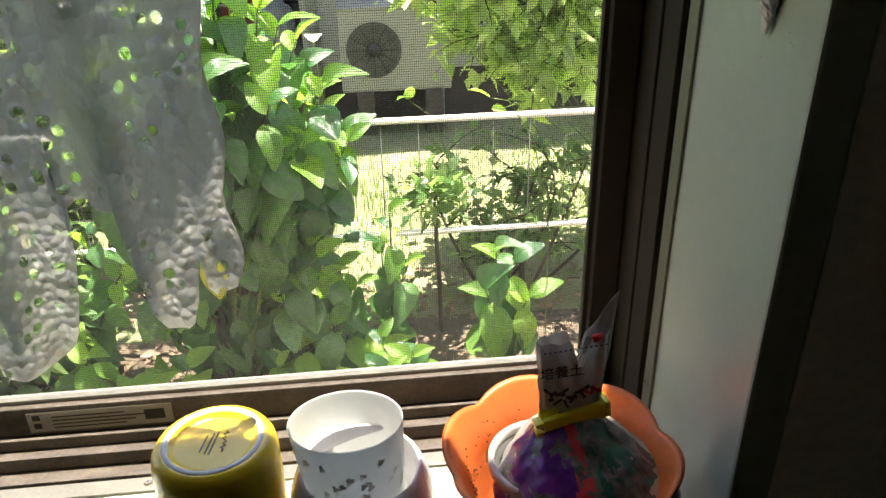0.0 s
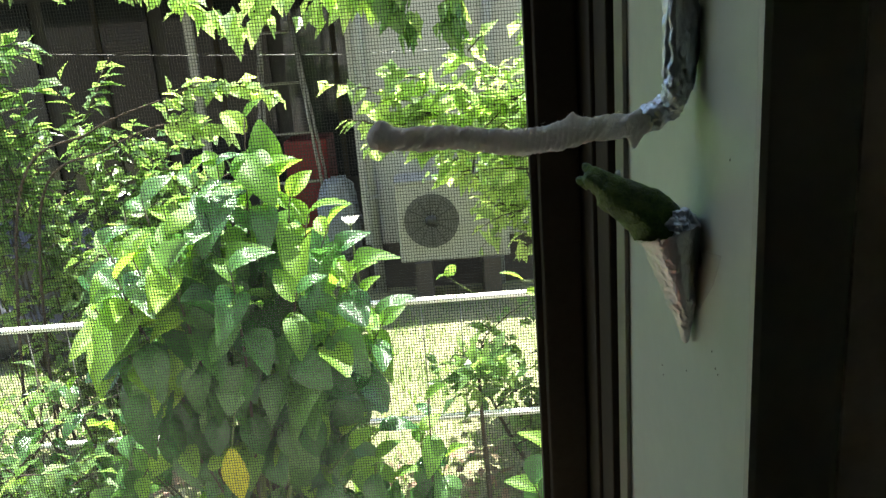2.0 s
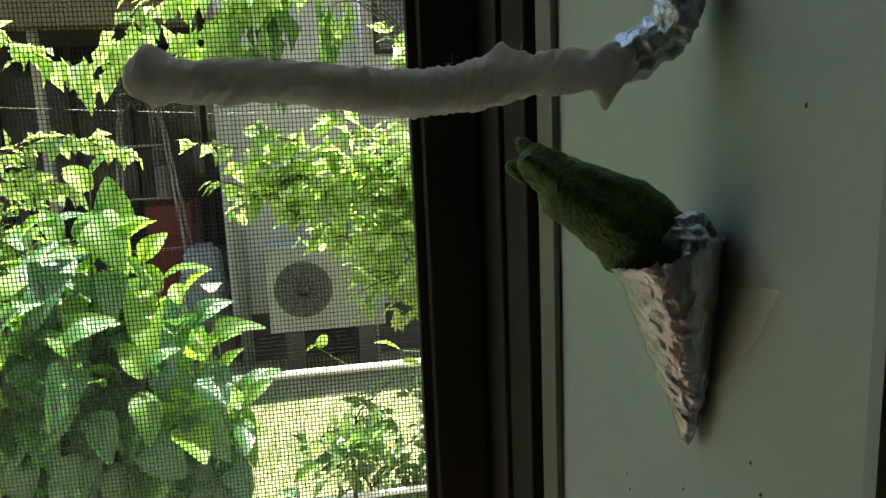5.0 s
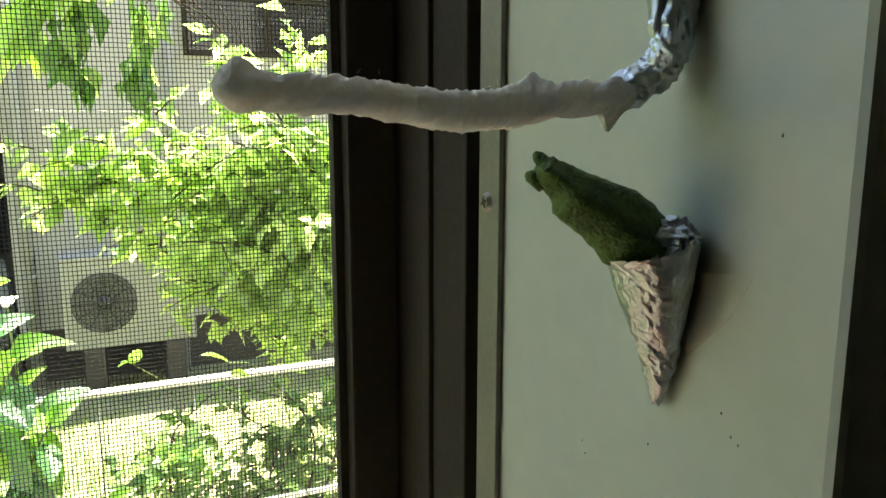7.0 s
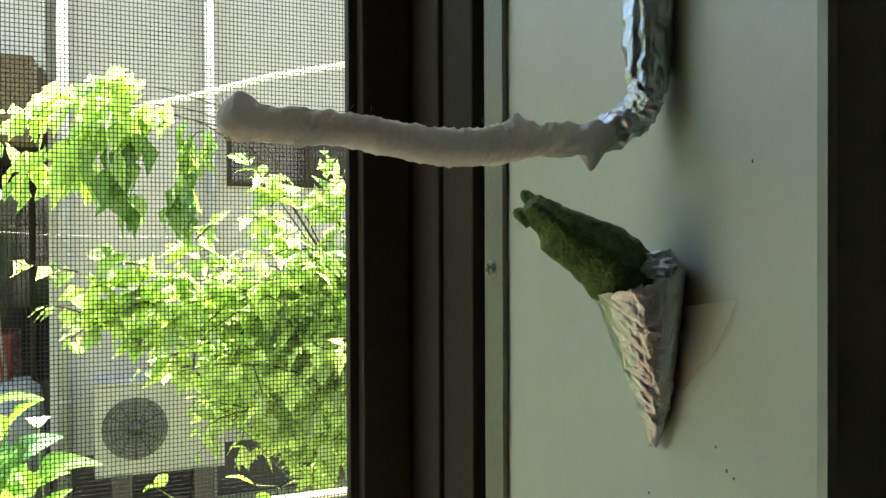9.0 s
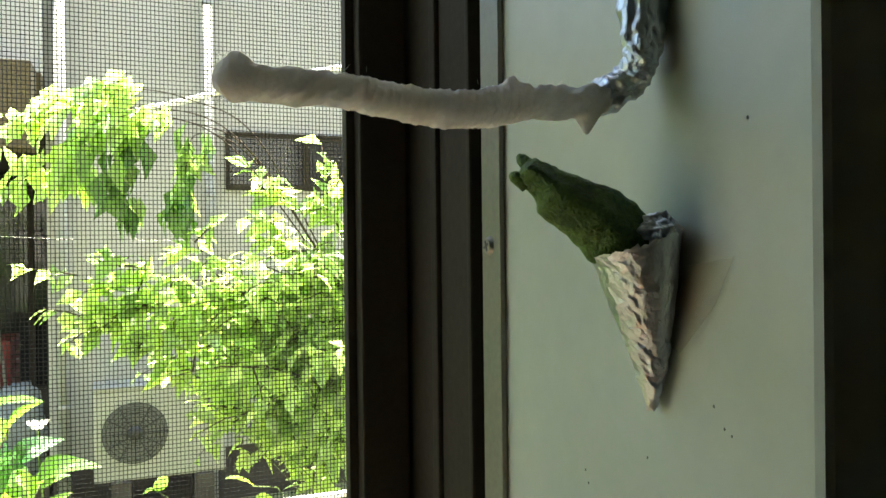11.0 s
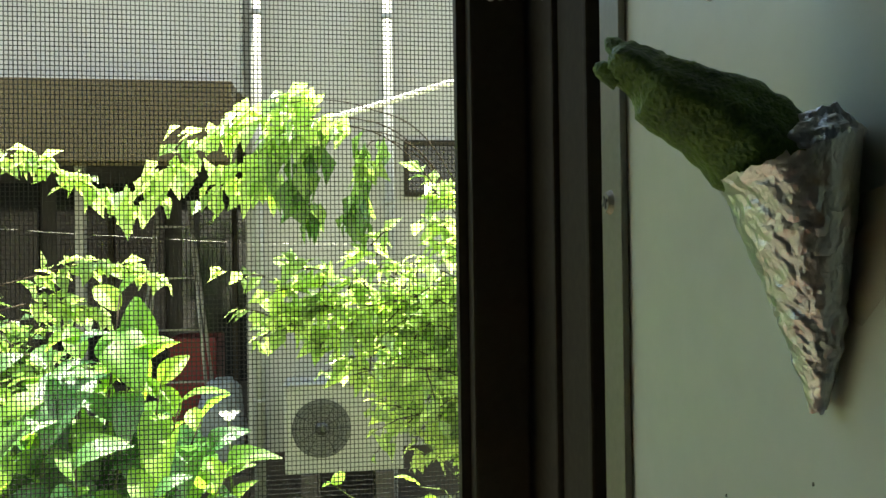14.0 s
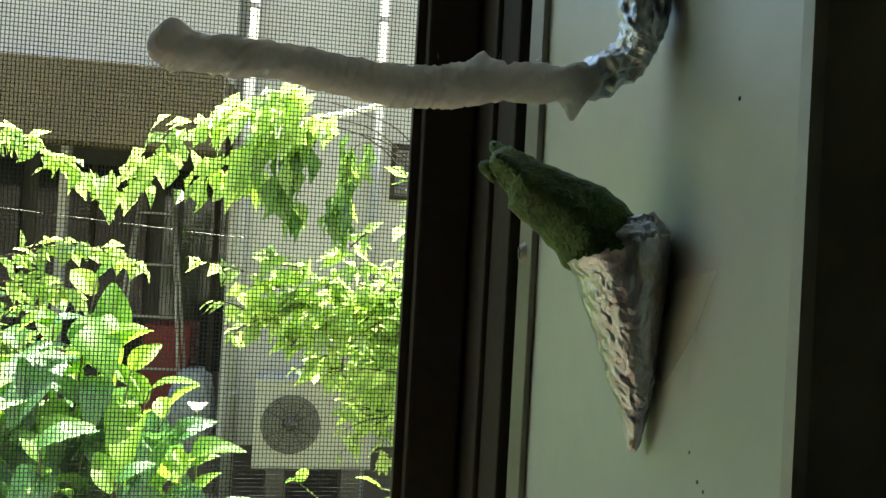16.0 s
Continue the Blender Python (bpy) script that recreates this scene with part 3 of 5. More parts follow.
def pod():
    """A green butterfly chrysalis: keeled body, flat side, two short horns."""
    base, head = Vector((0.1818, 0.3458, 1.2056)), Vector((0.1583, 0.3546, 1.2256))
    axis = (head - base).normalized()
    up = Vector((0.62, -0.18, 0.76))
    up = (up - axis * up.dot(axis)).normalized()
    side = axis.cross(up)
    prof = ((-0.40, 0.0020, 0.0020, 0), (-0.22, 0.0034, 0.0040, 0.0008), (0.0, 0.0057, 0.0058, 0.0012), (0.12, 0.0070, 0.0066, 0.0008),
            (0.26, 0.0076, 0.0068, 0.0005), (0.36, 0.0072, 0.0066, 0.0009), (0.46, 0.0065, 0.0063, 0.0008), (0.56, 0.0060, 0.0060, 0.0003), (0.66, 0.0056, 0.0057, -0.0002),
            (0.73, 0.0052, 0.0054, -0.0005), (0.765, 0.0045, 0.0050, 0.0000), (0.80, 0.0038, 0.0046, 0.0003), (0.90, 0.0034, 0.0042, 0.0002), (0.97, 0.0030, 0.0036, 0.0), (1.0, 0.0018, 0.0024, 0))
    n, verts, faces = 40, [], []
    length = (head - base).length
    fine = []
    for i in range(len(prof) - 1):
        for j in range(4):
            f = j / 4
            fine.append(tuple(a * (1 - f) + b * f for a, b in zip(prof[i], prof[i + 1])))
    fine.append(prof[-1])
    for s, h, w, off in fine:
        c = base + axis * (length * s) + up * (off + 0.0006)
        for k in range(n):
            a = 2 * math.pi * k / n
            ca, sa = math.cos(a), math.sin(a)
            keel = 1 + 0.15 * max(0, sa) ** 8 + 0.12 * abs(ca) ** 10 - 0.05 * abs(math.sin(2 * a)) ** 2
            ring = 1 + 0.022 * math.sin(s * 34) * (s < 0.45)
            p = c + side * (ca * w * keel * ring) + up * (sa * h * 0.99 * keel * ring)
            crest = 0.0006 * max(0, 1 - abs(a - 2.1) / 0.28) * max(0, min(1, 4 * s)) * max(0, min(1, (0.85 - s) * 6))
            p += (side * ca + up * sa) * (crest + 0.00022 * noise.noise(p * 900) + 0.00030 * noise.noise(p * 330))
            verts.append(tuple(crumple(p, 0.00030, 420)))
    for i in range(len(fine) - 1):
        for k in range(n):
            a, b = i * n + k, i * n + (k + 1) % n
            faces.append((a, b, b + n, a + n))
    faces.append(tuple((len(fine) - 1) * n + k for k in range(n)))
    data = [(verts, faces)]
    for sgn in (-1, 1):
        r0 = head + up * (sgn * 0.0015) - axis * 0.003
        r1 = head + up * (sgn * 0.0023) + axis * (0.0018 + 0.0006 * sgn) + side * (sgn * 0.0006)
        data.append(tube_data([r0, r0.lerp(r1, 0.4), r0.lerp(r1, 0.8), r1], [0.0021, 0.0017, 0.0013, 0.0005], 12, 0.1))
    t = thing("pod", base, "mottled green butterfly chrysalis leaning out of the foil cone", "pod")
    for nm, (v, f) in zip(("body", "horn", "horn"), data):
        raw(nm, v, f, CHRYSALIS, t)


pod()


def cotton_perch():
    t = thing("cotton_perch", (0.185, 0.347, 1.30), "foil-wrapped wire perch wound with white cotton, fixed to the reveal", "perch")
    # foil-wrapped stem hanging down the reveal and turning into the room of the recess
    path = [(0.1845, 0.3450, 1.400), (0.1842, 0.3455, 1.330), (0.1838, 0.3455, 1.285), (0.1838, 0.3453, 1.268), (0.1838, 0.3450, 1.258),
            (0.1836, 0.3450, 1.2515), (0.1824, 0.3460, 1.2470), (0.1804, 0.3472, 1.2440), (0.1765, 0.3488, 1.2420), (0.172, 0.350, 1.241)]
    wide = [0.0044, 0.0044, 0.0046, 0.0047, 0.0046, 0.0043, 0.0040, 0.0037, 0.0035, 0.003]
    pts, rad = [], []
    for i in range(len(path) - 1):
        for j in range(16):
            f = j / 16
            pts.append(Vector(path[i]).lerp(Vector(path[i + 1]), f))
            rad.append(wide[i] * (1 - f) + wide[i + 1] * f)
    v, f = tube_data(pts, rad, 64)
    out = []
    for i, p in enumerate(v):
        p = Vector(p)
        c = pts[i // 64]
        d = (p - c).normalized()
        # long folds run down the hanging strip, short crushed ones fill the bend
        bend = max(0, min(1, (1.262 - c.z) / 0.014))
        tall = Vector((p.x, p.y, p.z * 0.30))
        h = (1 - bend) * (0.00105 * creases(tall, 0.0046, 2, 5) + 0.0004 * creases(p, 0.0032, 9)) + bend * (0.00085 * creases(p, 0.0036, 3) + 0.0004 * creases(p, 0.0016, 11))
        gap = math.exp(-((d.y + 0.35) / 0.22) ** 2) * (d.x < 0) * (1 - bend)
        q = p + d * (h - 0.0019 * gap)
        q.x = min(q.x, XR - 0.0003)
        out.append(tuple(q))
    raw("foil_wrap", out, f, FOIL, t, "creased shiny foil", smooth=False)
    # wound cotton
    rows, n = 340, 60
    a, b = Vector((0.0940, 0.3550, 1.2408)), Vector((0.1775, 0.3490, 1.2408))
    verts, faces = [], []
    for i in range(rows):
        s = i / (rows - 1)
        c = a.lerp(b, s)
        c.z += -0.0034 * math.exp(-((s - 0.56) / 0.24) ** 2) + 0.0003 * math.sin(s * 21)
        r = 0.0034 + 0.0005 * math.exp(-((s - 0.62) / 0.2) ** 2) + 0.0004 * math.exp(-((s - 0.055) / 0.05) ** 2)
        r *= min(1, (s / 0.035 + 0.001)) ** 0.4 * min(1, (1 - s) / 0.03 + 0.25) ** 0.6
        for k in range(n):
            th = 2 * math.pi * k / n
            twist = math.sin(th + s * 24) * 0.06 + 0.045 * math.sin(th * 2 + s * 52 + 2 * math.sin(s * 13)) + 0.032 * math.sin(th * 4 + s * 108 + math.sin(s * 17)) + 0.035 * math.sin(th * 7 + s * 176 + 1.5 * math.sin(s * 31)) * (0.5 + 0.5 * math.sin(s * 23 + th))
            strand = 0.035 * (1 - abs(math.sin(th * 1.5 + s * 150 + 1.2 * math.sin(s * 19)))) ** 2 * (0.35 + 0.65 * max(0, math.sin(s * 5.2 - 1.1)))
            rr = r * (1 + 1.7 * twist * (0.7 + 0.3 * math.sin(s * 9)) + 2.2 * strand)
            p = Vector((c.x, c.y + rr * math.cos(th), c.z + rr * math.sin(th)))
            # torn tufts at the end over the bend
            p.z -= 0.0034 * math.exp(-((s - 0.935) / 0.020) ** 2) * max(0, -math.sin(th)) ** 5
            p.z += 0.0024 * math.exp(-(abs(s - 0.725) / 0.024) ** 1.3) * max(0, math.sin(th)) ** 5
            p.z += 0.0012 * math.exp(-((s - 0.05) / 0.035) ** 2) * max(0, math.sin(th)) ** 3
            verts.append(tuple(crumple(p, 0.00022, 330)))
    for i in range(rows - 1):
        for k in range(n):
            p, q = i * n + k, i * n + (k + 1) % n
            faces.append((p, q, q + n, p + n))
    faces += [tuple(range(n - 1, -1, -1)), tuple((rows - 1) * n + k for k in range(n))]
    raw("cotton_winding", verts, faces, COTTON, t, "twisted white cotton wool")
    # loose fibres
    rnd, data = random.Random(4), []
    for i in range(190):
        s = rnd.random() if i > 140 else rnd.random() * 0.08
        c = a.lerp(b, s)
        th = rnd.random() * 6.28
        p = Vector((c.x, c.y + 0.0036 * math.cos(th), c.z + 0.0036 * math.sin(th) - 0.0015 * math.exp(-((s - 0.56) / 0.2) ** 2)))
        d = Vector((rnd.uniform(-1, 1), math.cos(th), math.sin(th))).normalized()
        e = Vector((rnd.uniform(-1, 1), rnd.uniform(-1, 1), rnd.uniform(-1, 1))) * 0.0006
        L = rnd.uniform(0.0003, 0.0008)
        data.append(tube_data([p, p + d * L * 0.5 + e, p + d * L + e * 2.2], [0.00004, 0.00003, 0.000015], 3))
    v, f = merge(data)
    raw("cotton_fuzz", v, f, COTTON, t, kind="stuff")


cotton_perch()


def clear_tape():
    v = [(XR - 0.0006, 0.3440, 1.2030), (XR - 0.0006, 0.3235, 1.2065), (XR - 0.0006, 0.3290, 1.1965), (XR - 0.0006, 0.3400, 1.1855), (XR - 0.0006, 0.3455, 1.1880),
         (XR - 0.0003, 0.3440, 1.2030), (XR - 0.0003, 0.3235, 1.2065), (XR - 0.0003, 0.3290, 1.1965), (XR - 0.0003, 0.3400, 1.1855), (XR - 0.0003, 0.3455, 1.1880)]
    f = [(4, 3, 2, 1, 0), (5, 6, 7, 8, 9)] + [(i, (i + 1) % 5, (i + 1) % 5 + 5, i + 5) for i in range(5)]
    tagged(raw("clear_tape", v, f, TAPE, smooth=False), "piece of clear tape holding the foil cone on the reveal", "tape")


clear_tape()
rnd = random.Random(2)
for y, z in ((0.377, 1.147), (0.3785, 1.150), (0.330, 1.176), (0.325, 1.171), (0.327, 1.172), (0.320, 1.233), (0.387, 1.010), (0.331, 1.0), (0.352, 1.16), (0.345, 0.97)):
    bm = bmesh.new()
    bmesh.ops.create_icosphere(bm, subdivisions=2, radius=1)
    for v in bm.verts:
        v.co = Vector((XR + v.co.x * 0.0003, y + v.co.y * rnd.uniform(0.00015, 0.0003), z + v.co.z * rnd.uniform(0.0002, 0.00045)))
    tagged(part("paint_speck", bm, SPECK, smooth=True), "tiny dark speck on the cream paint", "speck", "specks on the reveal")

# ---- lace curtain ----


def curtain():
    t = thing("lace_curtain", (-0.4, 0.40, 1.9), "white lace curtain gathered in folds at the window", "curtain")
    rows, cols = 70, 150
    verts, faces = [], []
    for i in range(cols):
        u = i / (cols - 1)
        x = -0.083 - 0.55 * u
        fold = 0.012 * math.sin(u * 43 + 0.4) + 0.006 * math.sin(u * 97 + 1) + 0.003 * math.sin(u * 190)
        d = -0.083 - x
        # round lobes: a short one beside a longer one, a high gap, then long ones again
        lobe = lambda at, half, low: low + 0.016 * min(1.6, abs((d - at) / half)) ** 4
        hem = min(lobe(0.010, 0.011, 1.024), lobe(0.037, 0.011, 1.004), lobe(0.126, 0.026, 0.985), lobe(0.172, 0.022, 0.993), 1.088)
        if d > 0.185:
            hem = 0.99 + 0.012 * math.sin(d * 130)
        for j in range(rows):
            v = j / (rows - 1)
            z = hem + (1.90 - hem) * v ** 1.15
            y = 0.402 - 0.012 + fold * (0.75 + 0.25 * math.sin(v * 5)) + 0.005 * noise.noise(Vector((x * 60, 0, z * 22))) + 0.002 * noise.noise(Vector((x * 180, 3, z * 160)))
            edge = 0.012 * (1 - v) * math.exp(-u * 30) * math.sin(v * 60)
            verts.append((x + edge * 0.3, min(y, 0.418), z))
    for i in range(cols - 1):
        for j in range(rows - 1):
            a = i * rows + j
            faces.append((a, a + 1, a + rows + 1, a + rows))
    ob = raw("lace", verts, faces, LACE, t)
    so = ob.modifiers.new("thickness", "SOLIDIFY")
    so.thickness = 0.0006
    tube("rod", [(-0.74, 0.392, 1.905), (0.17, 0.392, 1.905)], 0.006, STEEL, t, n=16)


curtain()

# ---- things on the sill ----


def yellow_mug(c=(-0.1075, 0.362, SILL)):
    t = thing("yellow_mug", c, "glossy yellow mug turned upside down on the sill", "mug")
    R, H = 0.0375, 0.0985
    prof = [(R - 0.004, 0.002), (R - 0.001, 0.0), (R + 0.0008, 0.001), (R + 0.001, 0.004), (R + 0.0005, 0.03), (R, H - 0.012), (R - 0.001, H - 0.006), (R - 0.0035, H - 0.0022),
            (R - 0.0065, H - 0.0006), (R - 0.0075, H - 0.0005), (R - 0.0115, H - 0.0012), (R - 0.013, H - 0.0032), (R - 0.016, H - 0.0036), (0.0002, H - 0.0036)]
    lathe("body", prof, c, MUGY, t, n=64)
    lathe("foot_ring", [(R - 0.0112, H - 0.0014), (R - 0.0105, H + 0.0002), (R - 0.0082, H + 0.0002), (R - 0.0074, H - 0.0007)], c, UNGLAZED, t, "unglazed white foot ring", n=64)
    # maker's marks as plain strokes
    z = c[2] + H - 0.0035
    for i, (w, x) in enumerate(((0.015, -0.006), (0.018, -0.0025), (0.020, 0.0))):
        bm = box_bm((-w / 2, -0.00035, 0), (w / 2, 0.00035, 0.0002))
        bmesh.ops.transform(bm, matrix=Matrix.Translation((c[0] + x, c[1], z)) @ Matrix.Rotation(radians(80), 4, "Z"), verts=bm.verts)
        part("print_bar", bm, PRINT, t)
    v, f = tube_data([(c[0] + 0.006 + 0.0013 * math.sin(i * 2.1) * (1 + 0.6 * math.sin(i * 1.3)), c[1] + 0.010 - i * 0.0013, z + 0.0001) for i in range(15)], 0.0003, 4)
    raw("print_squiggle", v, f, PRINT, t)


yellow_mug()


def nested_cups():
    c = (-0.022, 0.358, SILL)
    m = thing("lavender_mug", c, "rounded pale lavender mug with a handle standing on the sill", "mug")
    lathe("body", [(0.024, 0.0), (0.028, 0.001), (0.036, 0.008), (0.0425, 0.022), (0.0450, 0.040), (0.0440, 0.056), (0.0400, 0.068), (0.0375, 0.072), (0.0364, 0.0725),
                   (0.0355, 0.071), (0.039, 0.055), (0.040, 0.040), (0.038, 0.024), (0.030, 0.008), (0.0005, 0.006)], c, LAVENDER, m, n=56)
    pts = [(c[0] + 0.010 + 0.010 * math.sin(a), c[1] - 0.040 - 0.021 * math.sin(a), c[2] + 0.040 + 0.024 * math.cos(a)) for a in [math.pi * i / 14 for i in range(15)]]
    tube("handle", pts, [0.0045 + 0.001 * math.cos(i) ** 2 for i in range(15)], LAVENDER, m, n=12)
    cc = (-0.029, 0.380, SILL)
    k = thing("white_cup", (c[0], c[1], SILL + 0.0065), "tall white cup with faded floral print nested in a lavender mug", "cup")
    prof = [(0.0002, 0.0068), (0.026, 0.007), (0.0285, 0.010), (0.0350, 0.0985), (0.0353, 0.0995), (0.0347, 0.0998), (0.0341, 0.0985), (0.0276, 0.011), (0.0002, 0.0085)]
    verts, faces, n = [], [], 64
    for r, z in prof:
        for q in range(n):
            a = 2 * math.pi * q / n
            s = z / 0.1
            verts.append((c[0] + (cc[0] - c[0]) * s + r * math.cos(a), c[1] + (cc[1] - c[1]) * s * 0.45 + r * math.sin(a), SILL + z * 1.0 - 0.005 * s * (r * math.sin(a)) / 0.035))
    for i in range(len(prof) - 1):
        for q in range(n):
            a, b = i * n + q, i * n + (q + 1) % n
            faces.append((a, b, b + n, a + n))
    raw("body", verts, faces, PAPER, k)
    rr = random.Random(8)
    for i in range(26):
        a = radians(rr.uniform(185, 355))
        z = rr.uniform(0.062, 0.088)
        s = z / 0.1
        r = 0.0285 + (0.0065) * (z - 0.01) / 0.0885 + 0.0002
        o = Vector((c[0] + (cc[0] - c[0]) * s + r * math.cos(a), c[1] + (cc[1] - c[1]) * s * 0.45 + r * math.sin(a), SILL + z * 1.0 - 0.005 * s * math.sin(a)))
        bm = bmesh.new()
        for q in range(3):
            made = bmesh.ops.create_circle(bm, cap_ends=True, segments=8, radius=rr.uniform(0.0009, 0.0016))["verts"]
            off = Vector((0.0013 * math.cos(q * 2.1), 0.0013 * math.sin(q * 2.1), 0))
            for v in made:
                v.co += off
        turn = Vector((math.cos(a), math.sin(a), 0.02)).to_track_quat("Z", "Y").to_matrix().to_4x4()
        bmesh.ops.transform(bm, matrix=Matrix.Translation(o) @ turn, verts=bm.verts)
        part("flower_print", bm, GOLDPRINT, k)


nested_cups()


def flower_pot():
    c = (0.1000, 0.345, SILL)
    t = thing("orange_planter", c, "orange plastic planter with a scalloped flower-shaped rim", "planter")

    def petal(a, i):
        k = min(1, i / 4) if i < 6 else min(1, (10 - i) / 4)
        return 1 + 0.075 * k * (abs(math.cos(3 * (a + 0.35))) ** 0.7 - 0.5)
    prof = [(0.040, 0.0), (0.043, 0.002), (0.050, 0.030), (0.0580, 0.060), (0.0685, 0.0805), (0.0702, 0.0825), (0.0678, 0.0834), (0.0655, 0.0810), (0.0552, 0.060), (0.047, 0.03), (0.040, 0.006), (0.0005, 0.005)]
    ob = lathe("shell", prof, c, ORANGE, t, n=96, shape=petal)
    ob.data.update()
    me = ob.data
    for v in me.vertices:
        if v.co.z > 0.055:
            a = math.atan2(v.co.y, v.co.x)
            v.co.z += 0.006 * (abs(math.cos(3 * (a + 0.35))) - 0.6) * min(1, (v.co.z - 0.055) / 0.03)
    g = thing("inner_pot", (c[0] - 0.006, c[1] + 0.011, SILL + 0.006), "dark grey nursery pot with a pale rim inside the planter", "plant pot")
    gc = (c[0] - 0.006, c[1] + 0.011, SILL + 0.0065)
    lathe("body", [(0.026, 0.0), (0.0335, 0.055), (0.032, 0.055), (0.025, 0.004), (0.0005, 0.004)], gc, GREYPOT, g)
    lathe("rim", [(0.0336, 0.053), (0.0360, 0.054), (0.0362, 0.060), (0.0345, 0.0612), (0.0322, 0.060), (0.0322, 0.053)], gc, PALERIM, g, "pale worn rim")
    lathe("soil", [(0.0002, 0.040), (0.02, 0.042), (0.0310, 0.039)], gc, SOIL, g)
    rr, data = random.Random(6), []
    for i in range(46):
        a, z = radians(rr.uniform(95, 200)), rr.uniform(0.045, 0.075)
        r = 0.047 + (z - 0.03) * 0.23 - 0.0002
        p = Vector((c[0] + r * petal(a, 8) * math.cos(a), c[1] + r * petal(a, 8) * math.sin(a), SILL + z))
        data.append(tube_data([p - Vector((0.0004, 0, 0)), p + Vector((0.0004, 0, 0.0002))], [rr.uniform(0.0003, 0.0007)] * 2, 5))
    v, f = merge(data)
    raw("soil_crumbs", v, f, SOIL, t, "specks of soil stuck inside", kind="stuff")


flower_pot()


def soil_bag():
    """A small film bag of potting soil, pinched by a clip, its top splayed above."""
    t = thing("soil_bag", (0.11, 0.345, SILL + 0.06), "half-empty printed film bag of potting soil standing in the planter", "bag")
    cx, cy = 0.1085, 0.3600
    rows, n = 112, 128
    zc = 0.944

    def section(s):
        """centre, half width, half depth at height fraction s."""
        z = 0.895 + 0.105 * s
        k = (z - 0.895) / (zc - 0.895)
        if z < zc:
            w = 0.018 + 0.040 * (1 - max(0, k) ** 1.25)
            d = 0.002 + 0.053 * (1 - max(0, k) ** 2.2)
        else:
            q = (z - zc) / 0.056
            w = 0.0185 + 0.004 * q
            d = 0.0022 + 0.0035 * q
        return Vector((cx + 0.009 * max(0, 1 - k), cy - 0.018 * max(0, 1 - k) ** 0.5, z)), w, d
    verts, faces = [], []
    for i in range(rows):
        s = i / (rows - 1)
        c, w, d = section(s)
        for k in range(n):
            a = 2 * math.pi * k / n
            p = Vector((c.x + w * math.cos(a), c.y + d * math.sin(a), c.z + 0.007 * math.cos(a) * (s > 0.6) * (s - 0.6)))
            wr = 0.0016 if c.z < zc - 0.004 else 0.0011
            fold = 0.0012 * math.sin(a * 9 + s * 4) * min(1, abs(c.z - zc) / 0.01)
            p = crumple(p, wr * 0.8, 95) + Vector((0, fold, 0))
            p += Vector((0.4 * math.cos(a), math.sin(a), 0)) * (0.0009 if c.z < zc else 0.0006) * creases(p, 0.010, 5, 6) * min(1, abs(c.z - zc) / 0.008)
            # the torn mouth parts into two lobes
            p.z -= 0.020 * math.exp(-((p.x - cx - 0.003) / 0.0035) ** 2) * max(0, s - 0.62) / 0.38
            verts.append(tuple(p))
    for i in range(rows - 1):
        for k in range(n):
            a, b = i * n + k, i * n + (k + 1) % n
            faces.append((a, b, b + n, a + n))
    ob = raw("film", verts, faces, BAG, t, "crinkled translucent white film")
    # printed fields on the lower body share the film's surface
    me = ob.data
    for m in (PURPLE, RED, TEAL, SOILFILM):
        me.materials.append(m)
    for p in me.polygons:
        i, k = divmod(p.index, n)
        a = k / n
        if i < 54 and 0.46 < a < 1.04:
            q = noise.noise(Vector((i * 0.085, a * 12, 2.0))) + 0.5 * noise.noise(Vector((i * 0.22, a * 31, 7.0))) + 0.3 * noise.noise(Vector((i * 0.6, a * 80, 4.0)))
            a += 0.03 * noise.noise(Vector((i * 0.12, a * 9, 11.0)))
            if a < 0.70:
                p.material_index = 1 if q > -0.22 else 4
            elif a < 0.79:
                p.material_index = 2 if q > 0.12 else (4 if q > -0.3 else 3)
            elif a < 0.90:
                p.material_index = 3 if q > -0.05 else 4
            else:
                p.material_index = 4 if q > 0.0 else (3 if q > -0.25 else 0)
    # the splayed corner flap
    fv, ff = [], []
    for i in range(9):
        for j in range(7):
            u, w = i / 8, j / 6
            fv.append((cx + 0.006 + 0.017 * w + 0.004 * u, cy + 0.0015 + 0.005 * u + 0.001 * math.sin(w * 7 + u * 3), 0.985 + 0.040 * u * (0.35 + 0.65 * w)))
    for i in range(8):
        for j in range(6):
            a = i * 7 + j
            ff.append((a, a + 1, a + 8, a + 7))
    fl = raw("corner_flap", fv, ff, BAG, t)
    fl.modifiers.new("thickness", "SOLIDIFY").thickness = 0.0003
    # printed words
    cu = bpy.data.curves.new("lettering", "FONT")
    cu.body, cu.size, cu.extrude, cu.align_x, cu.offset = "培養土", 0.0088, 0.00012, "CENTER", 0.00005
    cu.materials.append(PRINT)
    wd = new("lettering", cu)
    wd.parent = t
    wd.matrix_basis = Matrix.Translation(Vector((cx - 0.0075, cy - 0.0062, 0.9755)) - origin(t)) @ Matrix.Rotation(radians(5), 4, "Y").inverted() @ Matrix.Rotation(radians(84), 4, "X")
    rr = random.Random(3)
    for i in range(9):
        x, z = cx - 0.013 + 0.0036 * i, 0.958 + 0.0028 * math.sin(i * 1.3) + 0.0008 * i
        bm = box_bm((-0.0016, -0.0002, -0.0012), (0.0016, 0.0002, 0.0012), 0)
        bmesh.ops.transform(bm, matrix=Matrix.Translation((x, cy - 0.0048, z)) @ Matrix.Rotation(rr.uniform(-0.8, 0.8), 4, "Y"), verts=bm.verts)
        part("print_bar", bm, PRINT if i < 7 else RED, t)
